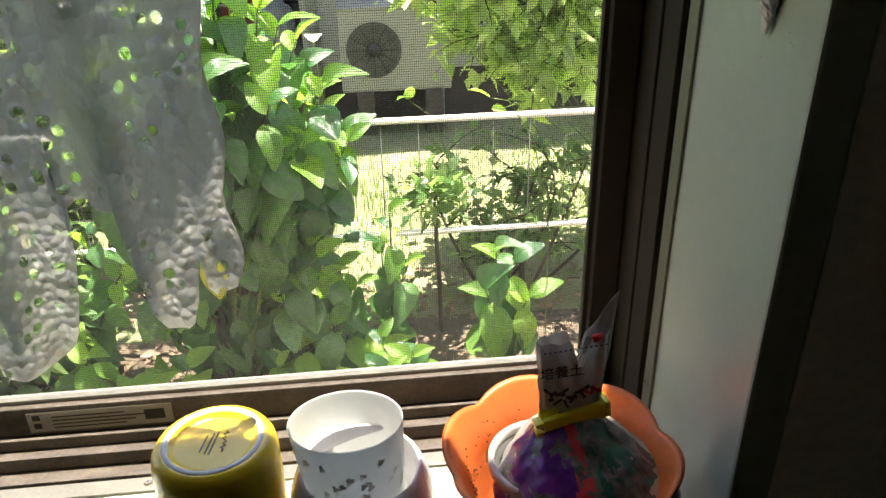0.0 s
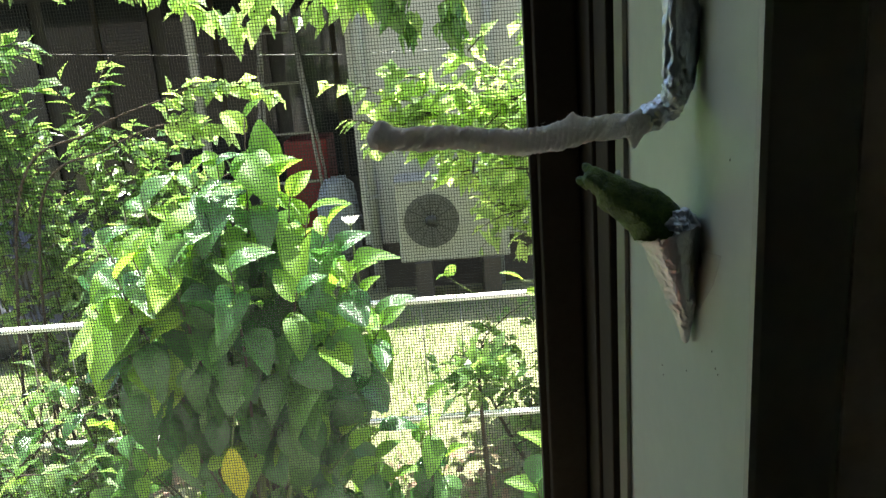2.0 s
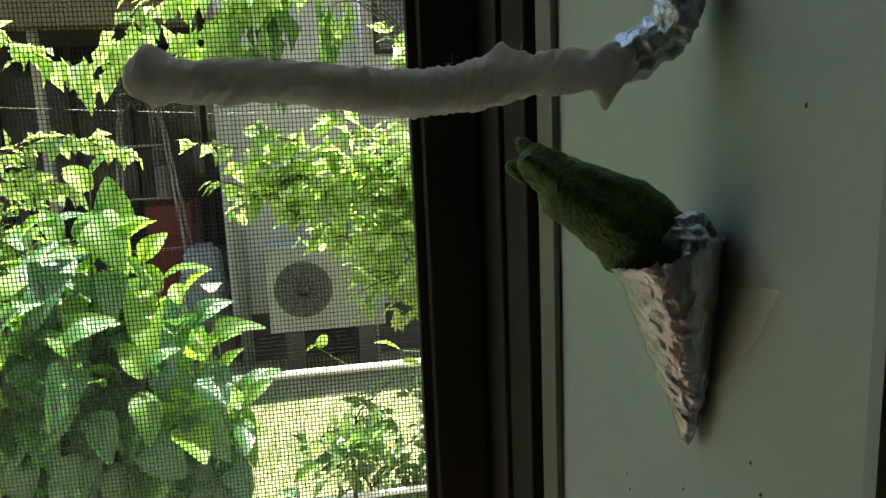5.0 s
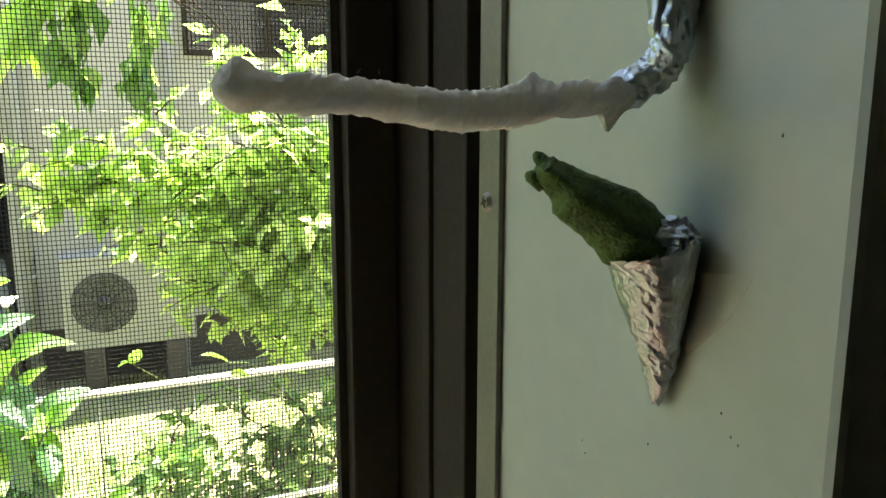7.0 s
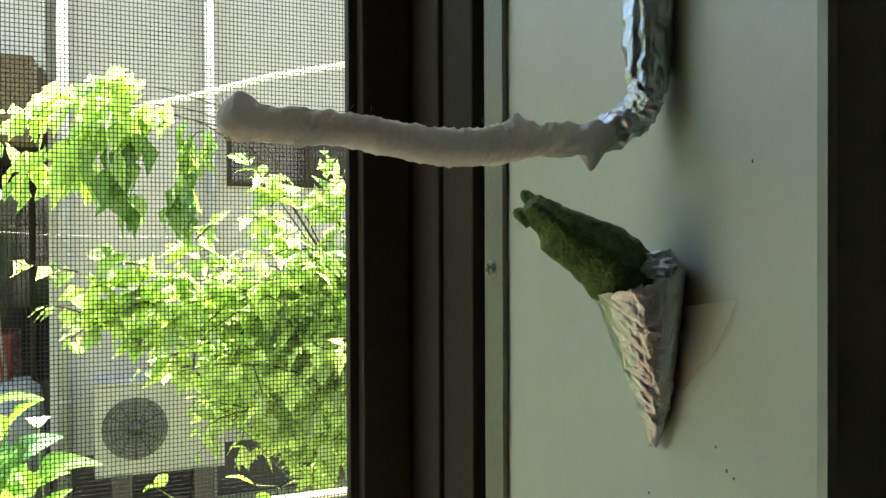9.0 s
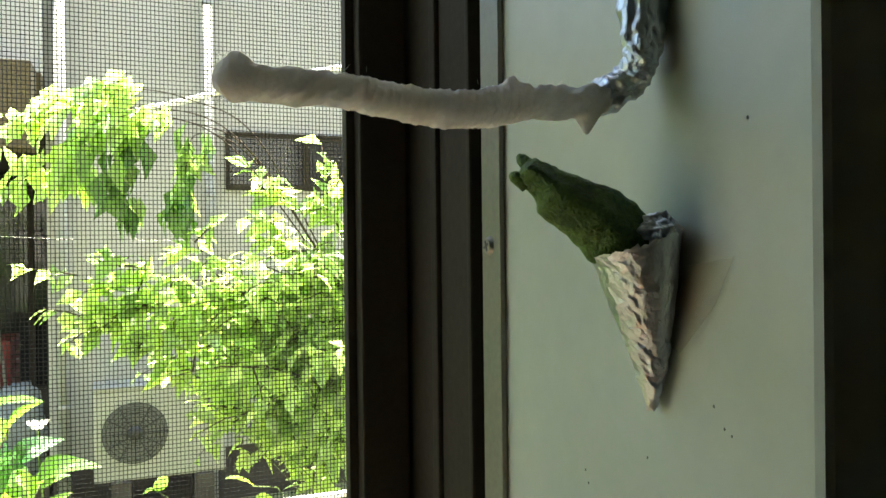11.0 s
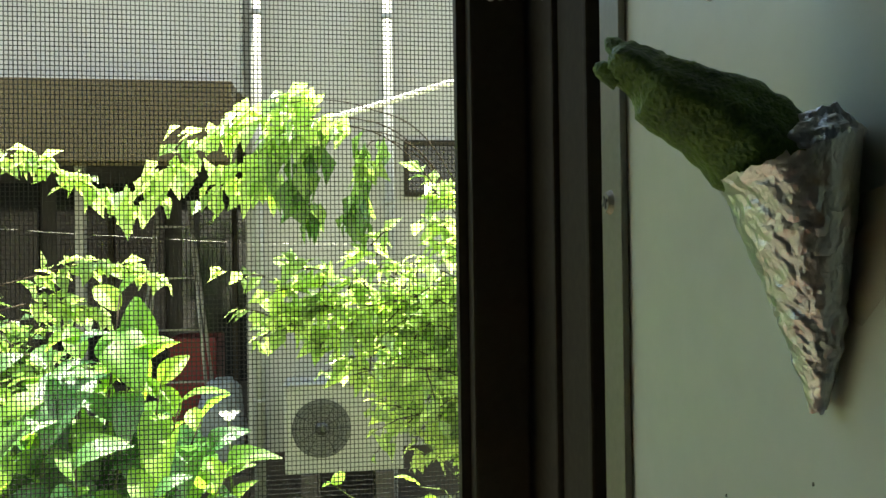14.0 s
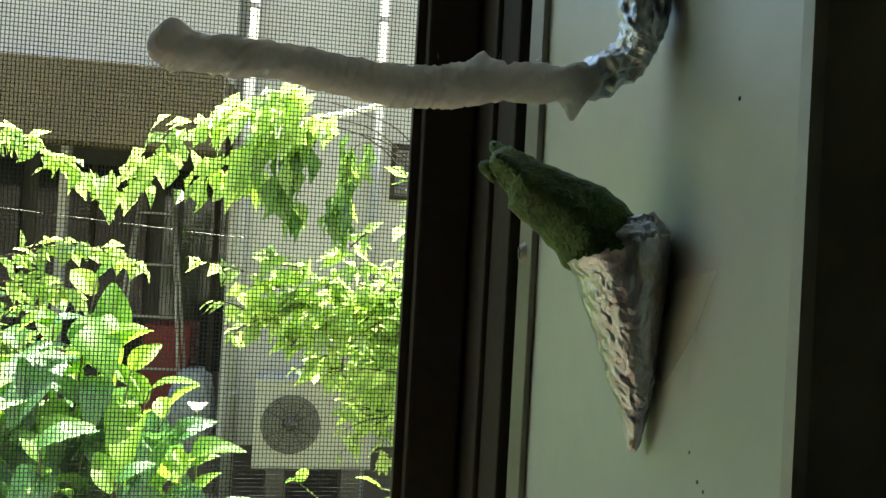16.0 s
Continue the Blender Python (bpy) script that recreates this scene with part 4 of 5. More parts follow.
    for i in range(11):
        x, z = cx - 0.015 + 0.0030 * i + rr.uniform(-0.001, 0.001), rr.uniform(0.9525, 0.9640)
        bm = box_bm((-rr.uniform(0.0006, 0.0011), -0.0002, -rr.uniform(0.0016, 0.0038)), (rr.uniform(0.0006, 0.0011), 0.0002, rr.uniform(0.0016, 0.0038)), 0)
        bmesh.ops.transform(bm, matrix=Matrix.Translation((x, cy - 0.0047, z)) @ Matrix.Rotation(rr.uniform(-1.2, 1.2), 4, "Y"), verts=bm.verts)
        part("print_stroke", bm, PRINT if i < 8 else RED, t)
    for i in range(14):
        x = cx - 0.019 + 0.0030 * i
        box("stitch_mark", (x, cy - 0.0066, 0.9925 + 0.0003 * i), (x + 0.0012, cy - 0.0061, 0.9933 + 0.0003 * i), PRINT, t)
    v, f = tube_data([(cx + 0.010, cy - 0.004, 0.9995), (cx + 0.0165, cy - 0.003, 1.0005)], [0.0025, 0.0022], 10)
    raw("red_logo_patch", v, f, RED, t)
    k = thing("bag_clip", (cx, cy, zc), "yellow plastic clip closing the soil bag", "clip")
    tilt = Matrix.Translation((cx, cy - 0.003, zc)) @ Matrix.Rotation(radians(-7), 4, "Y") @ Matrix.Rotation(radians(10), 4, "Z")
    for nm, lo, hi in (("front_jaw", (-0.019, -0.0062, -0.0058), (0.021, -0.0022, 0.0058)), ("rear_jaw", (-0.019, 0.0024, -0.0050), (0.021, 0.0058, 0.0050)),
                       ("hinge", (0.0212, -0.0060, -0.0055), (0.0245, 0.0056, 0.0055)), ("latch", (-0.0245, -0.0062, -0.0050), (-0.0192, 0.0012, -0.0018)), ("latch", (-0.0245, -0.0062, 0.0018), (-0.0192, 0.0012, 0.0050))):
        bm = box_bm(lo, hi, 0.0008)
        bmesh.ops.transform(bm, matrix=tilt, verts=bm.verts)
        part(nm, bm, CLIP, k)


soil_bag()

# ---- outside: ground, rail fence, neighbouring house ----
GZ = -0.25


def ground():
    verts, faces = [], []
    xs = [-60 * (1 - i / 20) ** 2 - 3 for i in range(20)] + [-3 + 7 * i / 60 for i in range(60)] + [4 + 60 * (i / 20) ** 2 for i in range(1, 21)]
    ys = [0.56 + 4.6 * i / 50 for i in range(50)] + [5.2 + 80 * (i / 20) ** 2 for i in range(21)]
    for y in ys:
        for x in xs:
            z = GZ + 0.03 * noise.noise(Vector((x * 1.3, y * 1.3, 0))) * (abs(x) < 4)
            verts.append((x, y, z))
    w = len(xs)
    for j in range(len(ys) - 1):
        for i in range(w - 1):
            a = j * w + i
            faces.append((a, a + 1, a + w + 1, a + w))
    tagged(raw("ground", verts, faces, LAWN), "dry sunlit lawn and bare earth outside the window", "ground", kind="structure")


ground()


def grass():
    rs = np.random.RandomState(5)
    n = 26000
    x, y = rs.uniform(-2.6, 2.2, n), rs.uniform(1.2, 4.5, n)
    keep = (y > 2.35) | (rs.rand(n) < 0.12)
    x, y = x[keep], y[keep]
    n = len(x)
    h, a, lean = rs.uniform(0.02, 0.07, n), rs.uniform(0, 6.28, n), rs.uniform(0.2, 1.0, n)
    w = 0.0035
    z = np.full(n, GZ - 0.025)
    dx, dy = np.cos(a), np.sin(a)
    v = np.empty((n, 3, 3))
    v[:, 0] = np.stack([x - dy * w, y + dx * w, z], 1)
    v[:, 1] = np.stack([x + dy * w, y - dx * w, z], 1)
    v[:, 2] = np.stack([x + dx * h * lean, y + dy * h * lean, z + 0.025 + h], 1)
    tagged(raw("grass", v.reshape(-1, 3), np.arange(3 * n).reshape(n, 3), GRASS, smooth=False), "short sunlit grass on the lawn", "grass", kind="stuff")
    # dry leaves on the bed in front of the rail
    n = 1500
    x, y = rs.uniform(-1.6, 1.0, n), rs.uniform(1.2, 2.7, n)
    a, s, t = rs.uniform(0, 6.28, n), rs.uniform(0.012, 0.035, n), rs.uniform(-0.5, 0.5, (n, 4))
    z = GZ + 0.018 + 0.02 * rs.rand(n)
    v = np.empty((n, 4, 3))
    for k, (u, q) in enumerate(((-1, 0), (0, -0.45), (1, 0), (0, 0.45))):
        v[:, k] = np.stack([x + s * (u * np.cos(a) - q * np.sin(a)), y + s * (u * np.sin(a) + q * np.cos(a)), z + s * t[:, k] * 0.7], 1)
    tagged(raw("leaf_litter", v.reshape(-1, 3), np.arange(4 * n).reshape(n, 4), LITTER, smooth=False), "dry brown fallen leaves on the bed", "fallen leaves", kind="stuff")


grass()


def planting_bed():
    verts, faces, nx, ny = [], [], 90, 40
    for j in range(ny):
        for i in range(nx):
            x, y = -4 + 8 * i / (nx - 1), 0.57 + 1.78 * j / (ny - 1)
            y += 0.06 * noise.noise(Vector((x * 2, 0, 5))) * j / ny
            z = GZ + 0.016 + 0.03 * noise.noise(Vector((x * 1.3, y * 1.3, 0))) + 0.012 * noise.noise(Vector((x * 9, y * 9, 0)))
            verts.append((x, y, z - (0.05 if j in (0, ny - 1) else 0)))
    for j in range(ny - 1):
        for i in range(nx - 1):
            a = j * nx + i
            faces.append((a, a + 1, a + nx + 1, a + nx))
    tagged(raw("planting_bed", verts, faces, BED), "brown earth of the planting bed below the window", "ground", kind="structure")


planting_bed()


def rail_fence():
    y = 2.30
    t = thing("rail_fence", (0, y, GZ), "low white metal rail fence behind the shrubs", "fence")
    for z in (0.515, 0.122):
        tube("rail", [(-3.2, y, z + 0.006), (3.2, y, z - 0.006)], 0.0105, RAILW, t, n=12)
    for i in range(4):
        x = -2.10 + 1.6 * i
        tube("post", [(x, y + 0.001, GZ - 0.05), (x, y + 0.001, 0.52)], 0.0095, RAILW, t, n=10)
    for i in range(52):
        x = -3.1 + 0.12 * i
        tube("picket", [(x, y + 0.001, 0.127), (x, y + 0.001, 0.51)], 0.0016, LADDER, t, n=6)


rail_fence()


def neighbour_house():
    t = thing("neighbour_house", (0, 4.8, GZ), "neighbouring house with pale siding, brown fascia and shaded porch", "house")
    box("pale_wall", (-0.40, 4.80, GZ + 0.30), (5.0, 5.05, 2.86), HOUSE, t)
    # the base is coloured dark for the shade it lies in
    box("foundation", (-0.39, 4.815, GZ - 0.1), (5.0, 5.04, GZ + 0.2995), BASECOAT, t, "concrete base with its shade put into the dark colour")
    box("return_wall", (-0.40, 5.051, GZ - 0.1), (-0.20, 6.6, 2.86), HOUSE, t)
    box("upper_wall", (-6.0, 4.62, 2.13), (-0.401, 4.80, 2.86), HOUSE, t)
    box("fascia", (-6.0, 4.40, 1.71), (-0.42, 4.619, 2.14), BROWN, t, "plain brown fascia over the porch", 0.006)
    box("porch_ceiling", (-6.0, 4.62, 1.98), (-0.401, 6.6, 2.128), BROWN, t)
    # dark shutters, coloured darker still for the depth of the porch shade
    box("porch_back", (-6.0, 6.6, GZ - 0.1), (-0.2, 6.8, 2.86), SHUTTER, t, "dark shuttered wall, porch shade put into its colour")
    for i in range(5):
        x = -4.9 + 0.95 * i
        w = box("window", (x, 6.56, GZ + 0.45), (x + 0.82, 6.598, 1.80), GLASSDARK, t, "dark window pane in shade")
        box("sash", (x + 0.39, 6.54, GZ + 0.45), (x + 0.43, 6.5598, 1.80), BRONZE, w)
    for x in (-1.32,):
        box("porch_post", (x, 4.72, GZ - 0.05), (x + 0.05, 4.77, 1.979), LADDER, t, bevel=0.004)
    box("porch_floor", (-6.0, 4.85, GZ - 0.02), (-0.41, 6.599, GZ + 0.16), BASECOAT, t)
    for x, r in ((-0.325, 0.035), (0.44, 0.028)):
        tube("downpipe", [(x, 4.80 - r - 0.02, GZ), (x, 4.80 - r - 0.02, 2.86)], r, PIPE, t, n=16)
        for z in (0.35, 1.5, 2.6):
            tube("pipe_bracket", [(x, 4.80 - r - 0.02, z), (x, 4.80 - r - 0.02, z + 0.03)], r + 0.004, PIPE, t, n=16)
    w = box("small_window", (0.56, 4.785, 1.58), (1.45, 4.7995, 1.86), GLASSDARK, t, "small dark window")
    for lo, hi in (((0.56, 4.775, 1.55), (1.45, 4.797, 1.5795)), ((0.56, 4.775, 1.8605), (1.45, 4.797, 1.89)), ((0.535, 4.775, 1.55), (0.5595, 4.797, 1.89)), ((1.4505, 4.775, 1.55), (1.475, 4.797, 1.89)), ((0.99, 4.776, 1.58), (1.02, 4.7845, 1.86))):
        box("frame", lo, hi, BRONZE, w)
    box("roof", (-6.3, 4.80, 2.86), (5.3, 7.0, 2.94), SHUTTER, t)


neighbour_house()


def air_conditioner():
    x0, x1, yf, z0, z1 = -0.165, 0.480, 4.42, 0.02, 0.490
    t = thing("air_conditioner", (0.15, yf, GZ), "pale outdoor air-conditioning unit with a round black fan grille", "air conditioner")
    box("shell", (x0, yf, z0), (x1, yf + 0.26, z1), ACBODY, t, bevel=0.012)
    box("lid", (x0 - 0.006, yf - 0.006, z1), (x1 + 0.006, yf + 0.266, z1 + 0.016), ACBODY, t, bevel=0.006)
    cx, cz = 0.032, 0.265
    # no real recess: a flat disc paints the shade inside the fan
    bm = bmesh.new()
    bmesh.ops.create_circle(bm, cap_ends=True, segments=48, radius=0.158)
    bmesh.ops.transform(bm, matrix=Matrix.Translation((cx, yf - 0.004, cz)) @ Matrix.Rotation(radians(90), 4, "X"), verts=bm.verts)
    part("fan_opening", bm, FANDARK, t, "dark disc standing for the shade in the fan opening")
    for i in range(7):
        r = 0.045 + 0.0185 * i
        tube("grille_ring", [(cx + r * math.cos(a), yf - 0.012, cz + r * math.sin(a)) for a in [2 * math.pi * k / 40 for k in range(41)]], 0.0022, BLACK, t, n=5)
    for i in range(12):
        a = 2 * math.pi * i / 12
        tube("grille_spoke", [(cx + 0.03 * math.cos(a), yf - 0.013, cz + 0.03 * math.sin(a)), (cx + 0.158 * math.cos(a), yf - 0.010, cz + 0.158 * math.sin(a))], 0.003, BLACK, t, n=5)
    tube("grille_hub", [(cx, yf - 0.005, cz), (cx, yf - 0.016, cz)], 0.036, BLACK, t, n=20)
    box("side_panel", (0.27, yf - 0.005, z0 + 0.02), (x1 - 0.01, yf - 0.0005, z1 - 0.02), ACBODY, t, bevel=0.002)
    for x in (x0 + 0.08, x1 - 0.16):
        box("foot_block", (x, yf - 0.02, GZ - 0.03), (x + 0.10, yf + 0.28, z0 - 0.0005), BASECOAT, t, "dark foot block", 0.004)


air_conditioner()

# things under the porch
crate = box("red_crate", (-0.96, 5.35, GZ + 0.161), (-0.66, 5.75, 0.68), REDBOX, label="dark red crate standing under the shaded porch", category="crate", bevel=0.02)
bm = bmesh.new()
bmesh.ops.create_icosphere(bm, subdivisions=4, radius=1)
for v in bm.verts:
    e = v.co * (1 + 0.25 * (1 - max(abs(c) for c in v.co)))
    q = e + noise3(e * 2.6) * 0.22 + noise3(e * 7) * 0.05
    v.co = Vector((-0.575 + q.x * 0.125 * (1.1 - 0.12 * e.z), 4.98 + q.y * 0.12, max(GZ + 0.158, 0.20 + min(q.z, 0.93) * 0.29)))
tagged(part("sack", bm, BLUEGREY, smooth=True), "blue-grey full sack standing under the porch", "sack")
lad = thing("step_ladder", (-0.95, 5.1, GZ + 0.16), "grey metal folding step ladder opened under the porch", "ladder")
for x, s in ((-1.12, 1), (-0.62, -1)):
    for y, d in ((4.98, 1), (5.28, -1)):
        tube("leg", [(x, y, GZ + 0.162), (x + s * 0.16, y + d * 0.13, 1.55)], 0.010, LADDER, lad, n=8)
for i in range(5):
    k = (i + 0.7) / 5.2
    z = GZ + 0.162 + (1.55 - GZ - 0.162) * k
    tube("rung", [(-1.12 + 0.16 * k, 4.98 + 0.13 * k, z), (-0.62 - 0.16 * k, 4.98 + 0.13 * k, z)], 0.008, LADDER, lad, n=8)
bm = bmesh.new()
bmesh.ops.create_icosphere(bm, subdivisions=5, radius=1)
for v in bm.verts:
    q = v.co + noise3(v.co * 1.6) * 0.22 + noise3(v.co * 5) * 0.05
    v.co = Vector((-2.3 + q.x * 0.95, 4.25 + q.y * 0.35, max(GZ - 0.01, 0.02 + q.z * 0.42)))
tagged(part("tarpaulin_cover", bm, TARP, smooth=True), "dark blue tarpaulin draped beside the lawn", "tarpaulin")
for x in (-3.0, 3.0):
    tagged(tube("cord_pole", [(x, 2.915, GZ - 0.05), (x, 2.915, 2.3)], 0.014, LADDER, n=10), "thin grey metal pole holding the garden cords", "pole", "cord poles")
for pts, r, label in ((((0.06, 2.72, 1.63), (0.24, 2.85, 1.705), (0.5, 2.9, 1.80), (0.80, 2.9, 1.87), (3.0, 2.9, 2.15)), 0.009, "white twisted cord tied between a bough and a pole"),
                      (((-3.0, 2.9, 1.47), (-0.77, 2.9, 1.285), (-0.19, 2.9, 1.245), (0.30, 2.9, 1.235)), 0.0008, "thin grey wire stretched across the garden")):
    fine = []
    for i in range(len(pts) - 1):
        for j in range(12):
            fine.append(Vector(pts[i]).lerp(Vector(pts[i + 1]), j / 12))
    fine.append(Vector(pts[-1]))
    strands = []
    for half in (0, math.pi):
        dense = [fine[i].lerp(fine[i + 1], j / 6) for i in range(len(fine) - 1) for j in range(6)]
        strands.append(tube_data([p + Vector((0, math.cos(k * 0.6 + half), math.sin(k * 0.6 + half))) * r * 0.55 for k, p in enumerate(dense)], r * 0.75, 6))
    v, f = merge(strands)
    tagged(raw("cord", v, f, RAILW if r > 0.005 else LADDER), label, "cord")

# ---- plants ----


def leaf_mesh(name, seed, material, width=0.55, droop=0.35, cup=0.18):
    """A pointed broad leaf of unit length along +y with a fold at the midrib."""
    rr = random.Random(seed)
    rows, cols = 13, 7
    verts, faces = [], []
    tw, curl, wave = rr.uniform(-0.45, 0.45), rr.uniform(-0.5, 0.25), rr.uniform(0, 6.28)
    for i in range(rows):
        s = i / (rows - 1)
        w = width * 0.5 * (math.sin(math.pi * min(1, s * 0.93 + 0.05)) ** 0.8) * (1 - 0.30 * s) + 0.004
        bend = 1.35 * droop * s * s
        for j in range(cols):
            u = j / (cols - 1) * 2 - 1
            e = abs(u)
            # a fold at the midrib, edges that roll over, raised fields between the side veins
            z = cup * e * w * 1.5 + curl * e ** 3 * w - bend + 0.035 * math.sin(s * 30 - e * 4) * e * (1 - 0.4 * e) * w * 2
            z += 0.05 * math.sin(s * 9 + wave + 2 * u) * e * w + tw * u * w * s
            verts.append((u * w * (1 - 0.12 * abs(cup + curl)), s * (1 - 0.22 * bend), z))
    for i in range(rows - 1):
        for j in range(cols - 1):
            a = i * cols + j
            faces.append((a, a + 1, a + cols + 1, a + cols))
    me = bpy.data.meshes.new(name)
    me.from_pydata(verts, [], faces)
    me.materials.append(material)
    me.polygons.foreach_set("use_smooth", [True] * len(me.polygons))
    return me


BROAD = [leaf_mesh("leaf", i, LEAF, 0.70 + 0.08 * (i % 3), 0.25 + 0.16 * (i % 4), 0.18 + 0.16 * (i % 3)) for i in range(12)]
FRESH = [leaf_mesh("leaf", 20 + i, YOUNG, 0.62 + 0.06 * (i % 3), 0.2 + 0.18 * (i % 3), 0.25 + 0.1 * (i % 2)) for i in range(6)]


def put_leaf(parent, mesh, at, direction, length, roll=0.0):
    """One leaf of that length, its blade turned to the sky."""
    d = Vector(direction).normalized()
    up = Vector((0, 0, 1)) + Vector((0, -0.55, 0))
    z = (up - d * up.dot(d)).normalized()
    x = d.cross(z)
    m = Matrix((x, d, z)).transposed().to_4x4() @ Matrix.Rotation(roll, 4, "Y")
    ob = new("leaf", mesh)
    ob.parent = parent
    ob.matrix_basis = Matrix.Translation(Vector(at) - origin(parent)) @ m @ Matrix.Scale(length, 4)
    return ob


def leafy_shrub(name, base, stems, label, lengths, meshes, per_stem, seed, spread=0.8, young=0.2, category="shrub", hang=0.0):
    """Stems rise from base to the given tips; leaves sit in crossed pairs along them."""
    rr = random.Random(seed)
    t = thing(name, base, label, category)
    for tip in stems:
        b = Vector(base) + Vector((rr.uniform(-0.05, 0.05), rr.uniform(-0.05, 0.05), -0.03))
        tp = Vector(tip)
        mid = b.lerp(tp, 0.55) + Vector((rr.uniform(-0.04, 0.04), rr.uniform(-0.04, 0.04), 0.10 * (tp - b).length))
        pts = [b * (1 - s) ** 2 + mid * 2 * s * (1 - s) + tp * s * s for s in [i / 10 for i in range(11)]]
        tube("stem", pts, [0.0065 * (1 - 0.75 * i / 10) for i in range(11)], GREENSTEM if rr.random() < 0.5 else BARK, t, n=6)
        for k in range(per_stem):
            s = 1 - (k / per_stem) ** 1.1 * spread
            p = b * (1 - s) ** 2 + mid * 2 * s * (1 - s) + tp * s * s
            d0 = (tp - mid).normalized()
            a = k * 2.4 + rr.uniform(-0.4, 0.4)
            out = Vector((math.cos(a), math.sin(a), 0))
            rise = 0.05 - 1.5 * (1 - s) / max(spread, 0.01) + rr.uniform(-0.25, 0.25)
            if k < 2:
                rise += 0.85
            else:
                rise -= hang
            ln = rr.uniform(*lengths) * (0.65 if k < 2 else 1.0)
            ms = FRESH if rr.random() < (young * 0.35 if k > 3 else young + 0.35) else meshes
            put_leaf(t, rr.choice(ms), p, out * 0.8 + Vector((0, -0.18, rise)) + d0 * 0.2, ln, rr.uniform(-0.5, 0.5))
    return t


rr = random.Random(11)
tips = []
for i in range(30):
    a, r = rr.uniform(0, 6.28), rr.random() ** 0.5
    x, y = -0.47 + 0.40 * r * math.cos(a), 1.98 + 0.28 * r * math.sin(a)
    tips.append((x, y, 1.03 - 0.34 * r * r - 0.14 * rr.random()))
tips += [(-0.36, 2.02, 1.12), (-0.42, 1.94, 1.02), (-0.33, 1.98, 0.98), (-0.50, 1.98, 1.0), (-0.27, 2.0, 0.92), (-0.62, 1.95, 0.95), (-0.72, 1.92, 0.85), (-0.66, 1.82, 0.76), (-0.52, 1.78, 0.82), (-0.38, 1.78, 0.80), (-0.25, 1.84, 0.72), (-0.76, 1.88, 0.66), (-0.18, 1.90, 0.60), (-0.18, 2.12, 0.74), (-0.13, 2.08, 0.62)]
main = leafy_shrub("broadleaf_shrub", (-0.48, 2.02, GZ), tips, "dense shrub of large glossy green leaves outside the window", (0.095, 0.165), BROAD, 11, 3, spread=0.52, young=0.36, hang=0.05)
tips = []
for i in range(26):
    a, r = rr.uniform(0, 6.28), rr.random() ** 0.5
    tips.append((-0.44 + 0.34 * r * math.cos(a), 2.02 + 0.16 * r * math.sin(a), 0.50 - 0.25 * r - 0.12 * rr.random()))
low = leafy_shrub("broadleaf_shrub", (-0.46, 2.00, GZ), tips, "low shaded broad-leaved shrub filling in under the taller one", (0.09, 0.15), BROAD, 7, 5, spread=0.9, young=0.0, hang=0.35)
leafy_shrub("young_shrub", (0.02, 2.04, GZ), [(0.03, 2.02, 0.33), (0.00, 2.05, 0.22), (0.07, 2.0, 0.16)], "slender young shrub with drooping broad leaves", (0.09, 0.13), BROAD, 6, 7, spread=0.75, young=0.15)
leafy_shrub("young_shrub", (0.03, 1.72, GZ), [(0.0, 1.70, 0.0), (0.07, 1.72, 0.03), (-0.09, 1.70, -0.03), (0.06, 1.62, -0.05), (-0.02, 1.80, 0.05)], "low leafy seedlings growing close under the window", (0.09, 0.14), BROAD, 6, 9, spread=0.6, young=0.5)
leafy_shrub("young_shrub", (0.36, 2.0, GZ), [(0.34, 1.98, 0.20), (0.40, 2.02, 0.14), (0.30, 1.92, 0.10), (0.44, 1.96, 0.05)], "low shrub of large folded green leaves by the window", (0.12, 0.19), BROAD, 7, 13, spread=0.7, young=0.08, hang=0.5)
leafy_shrub("young_shrub", (-0.20, 2.02, GZ), [(-0.12, 1.96, 0.20), (-0.22, 1.92, 0.16), (-0.08, 2.02, 0.10), (-0.30, 1.94, 0.12), (-0.16, 1.90, 0.04)], "low shaded shrub of broad dark green leaves", (0.10, 0.16), BROAD, 7, 19, spread=0.7, young=0.05, hang=0.2)
leafy_shrub("young_shrub", (-1.0, 1.95, GZ), [(-1.0, 1.9, 0.22), (-0.9, 1.95, 0.12), (-1.12, 1.98, 0.16), (-0.82, 1.8, 0.05), (-1.15, 1.85, 0.04)], "leafy low shrub at the edge of the bed", (0.09, 0.14), BROAD, 8, 15, spread=0.85, young=0.3)
leafy_shrub("young_shrub", (-0.95, 2.15, GZ), [(-0.98, 2.1, 0.40), (-0.84, 2.12, 0.30), (-1.12, 2.12, 0.34), (-0.75, 2.0, 0.2), (-1.25, 2.05, 0.25), (-0.9, 1.95, 0.1)], "leafy shrub of medium green leaves by the rail", (0.07, 0.12), BROAD, 10, 17, spread=0.9, young=0.15)


for bx, by, n, sd in ((-0.06, 1.66, 4, 51), (0.09, 1.70, 4, 52), (0.02, 1.88, 3, 53), (-0.20, 1.74, 3, 54), (-0.75, 1.75, 4, 55), (-0.16, 1.96, 4, 56), (-0.30, 1.90, 4, 59), (-0.62, 1.84, 4, 61)):
    leafy_shrub("seedling", (bx, by, GZ), [(bx + 0.05 * math.cos(k * 2.1), by + 0.05 * math.sin(k * 2.1), GZ + 0.13 + 0.03 * k) for k in range(n)],
                "low seedling with a rosette of fresh broad leaves", (0.09, 0.14), BROAD, 5, sd, spread=0.45, young=0.45, category="seedling")


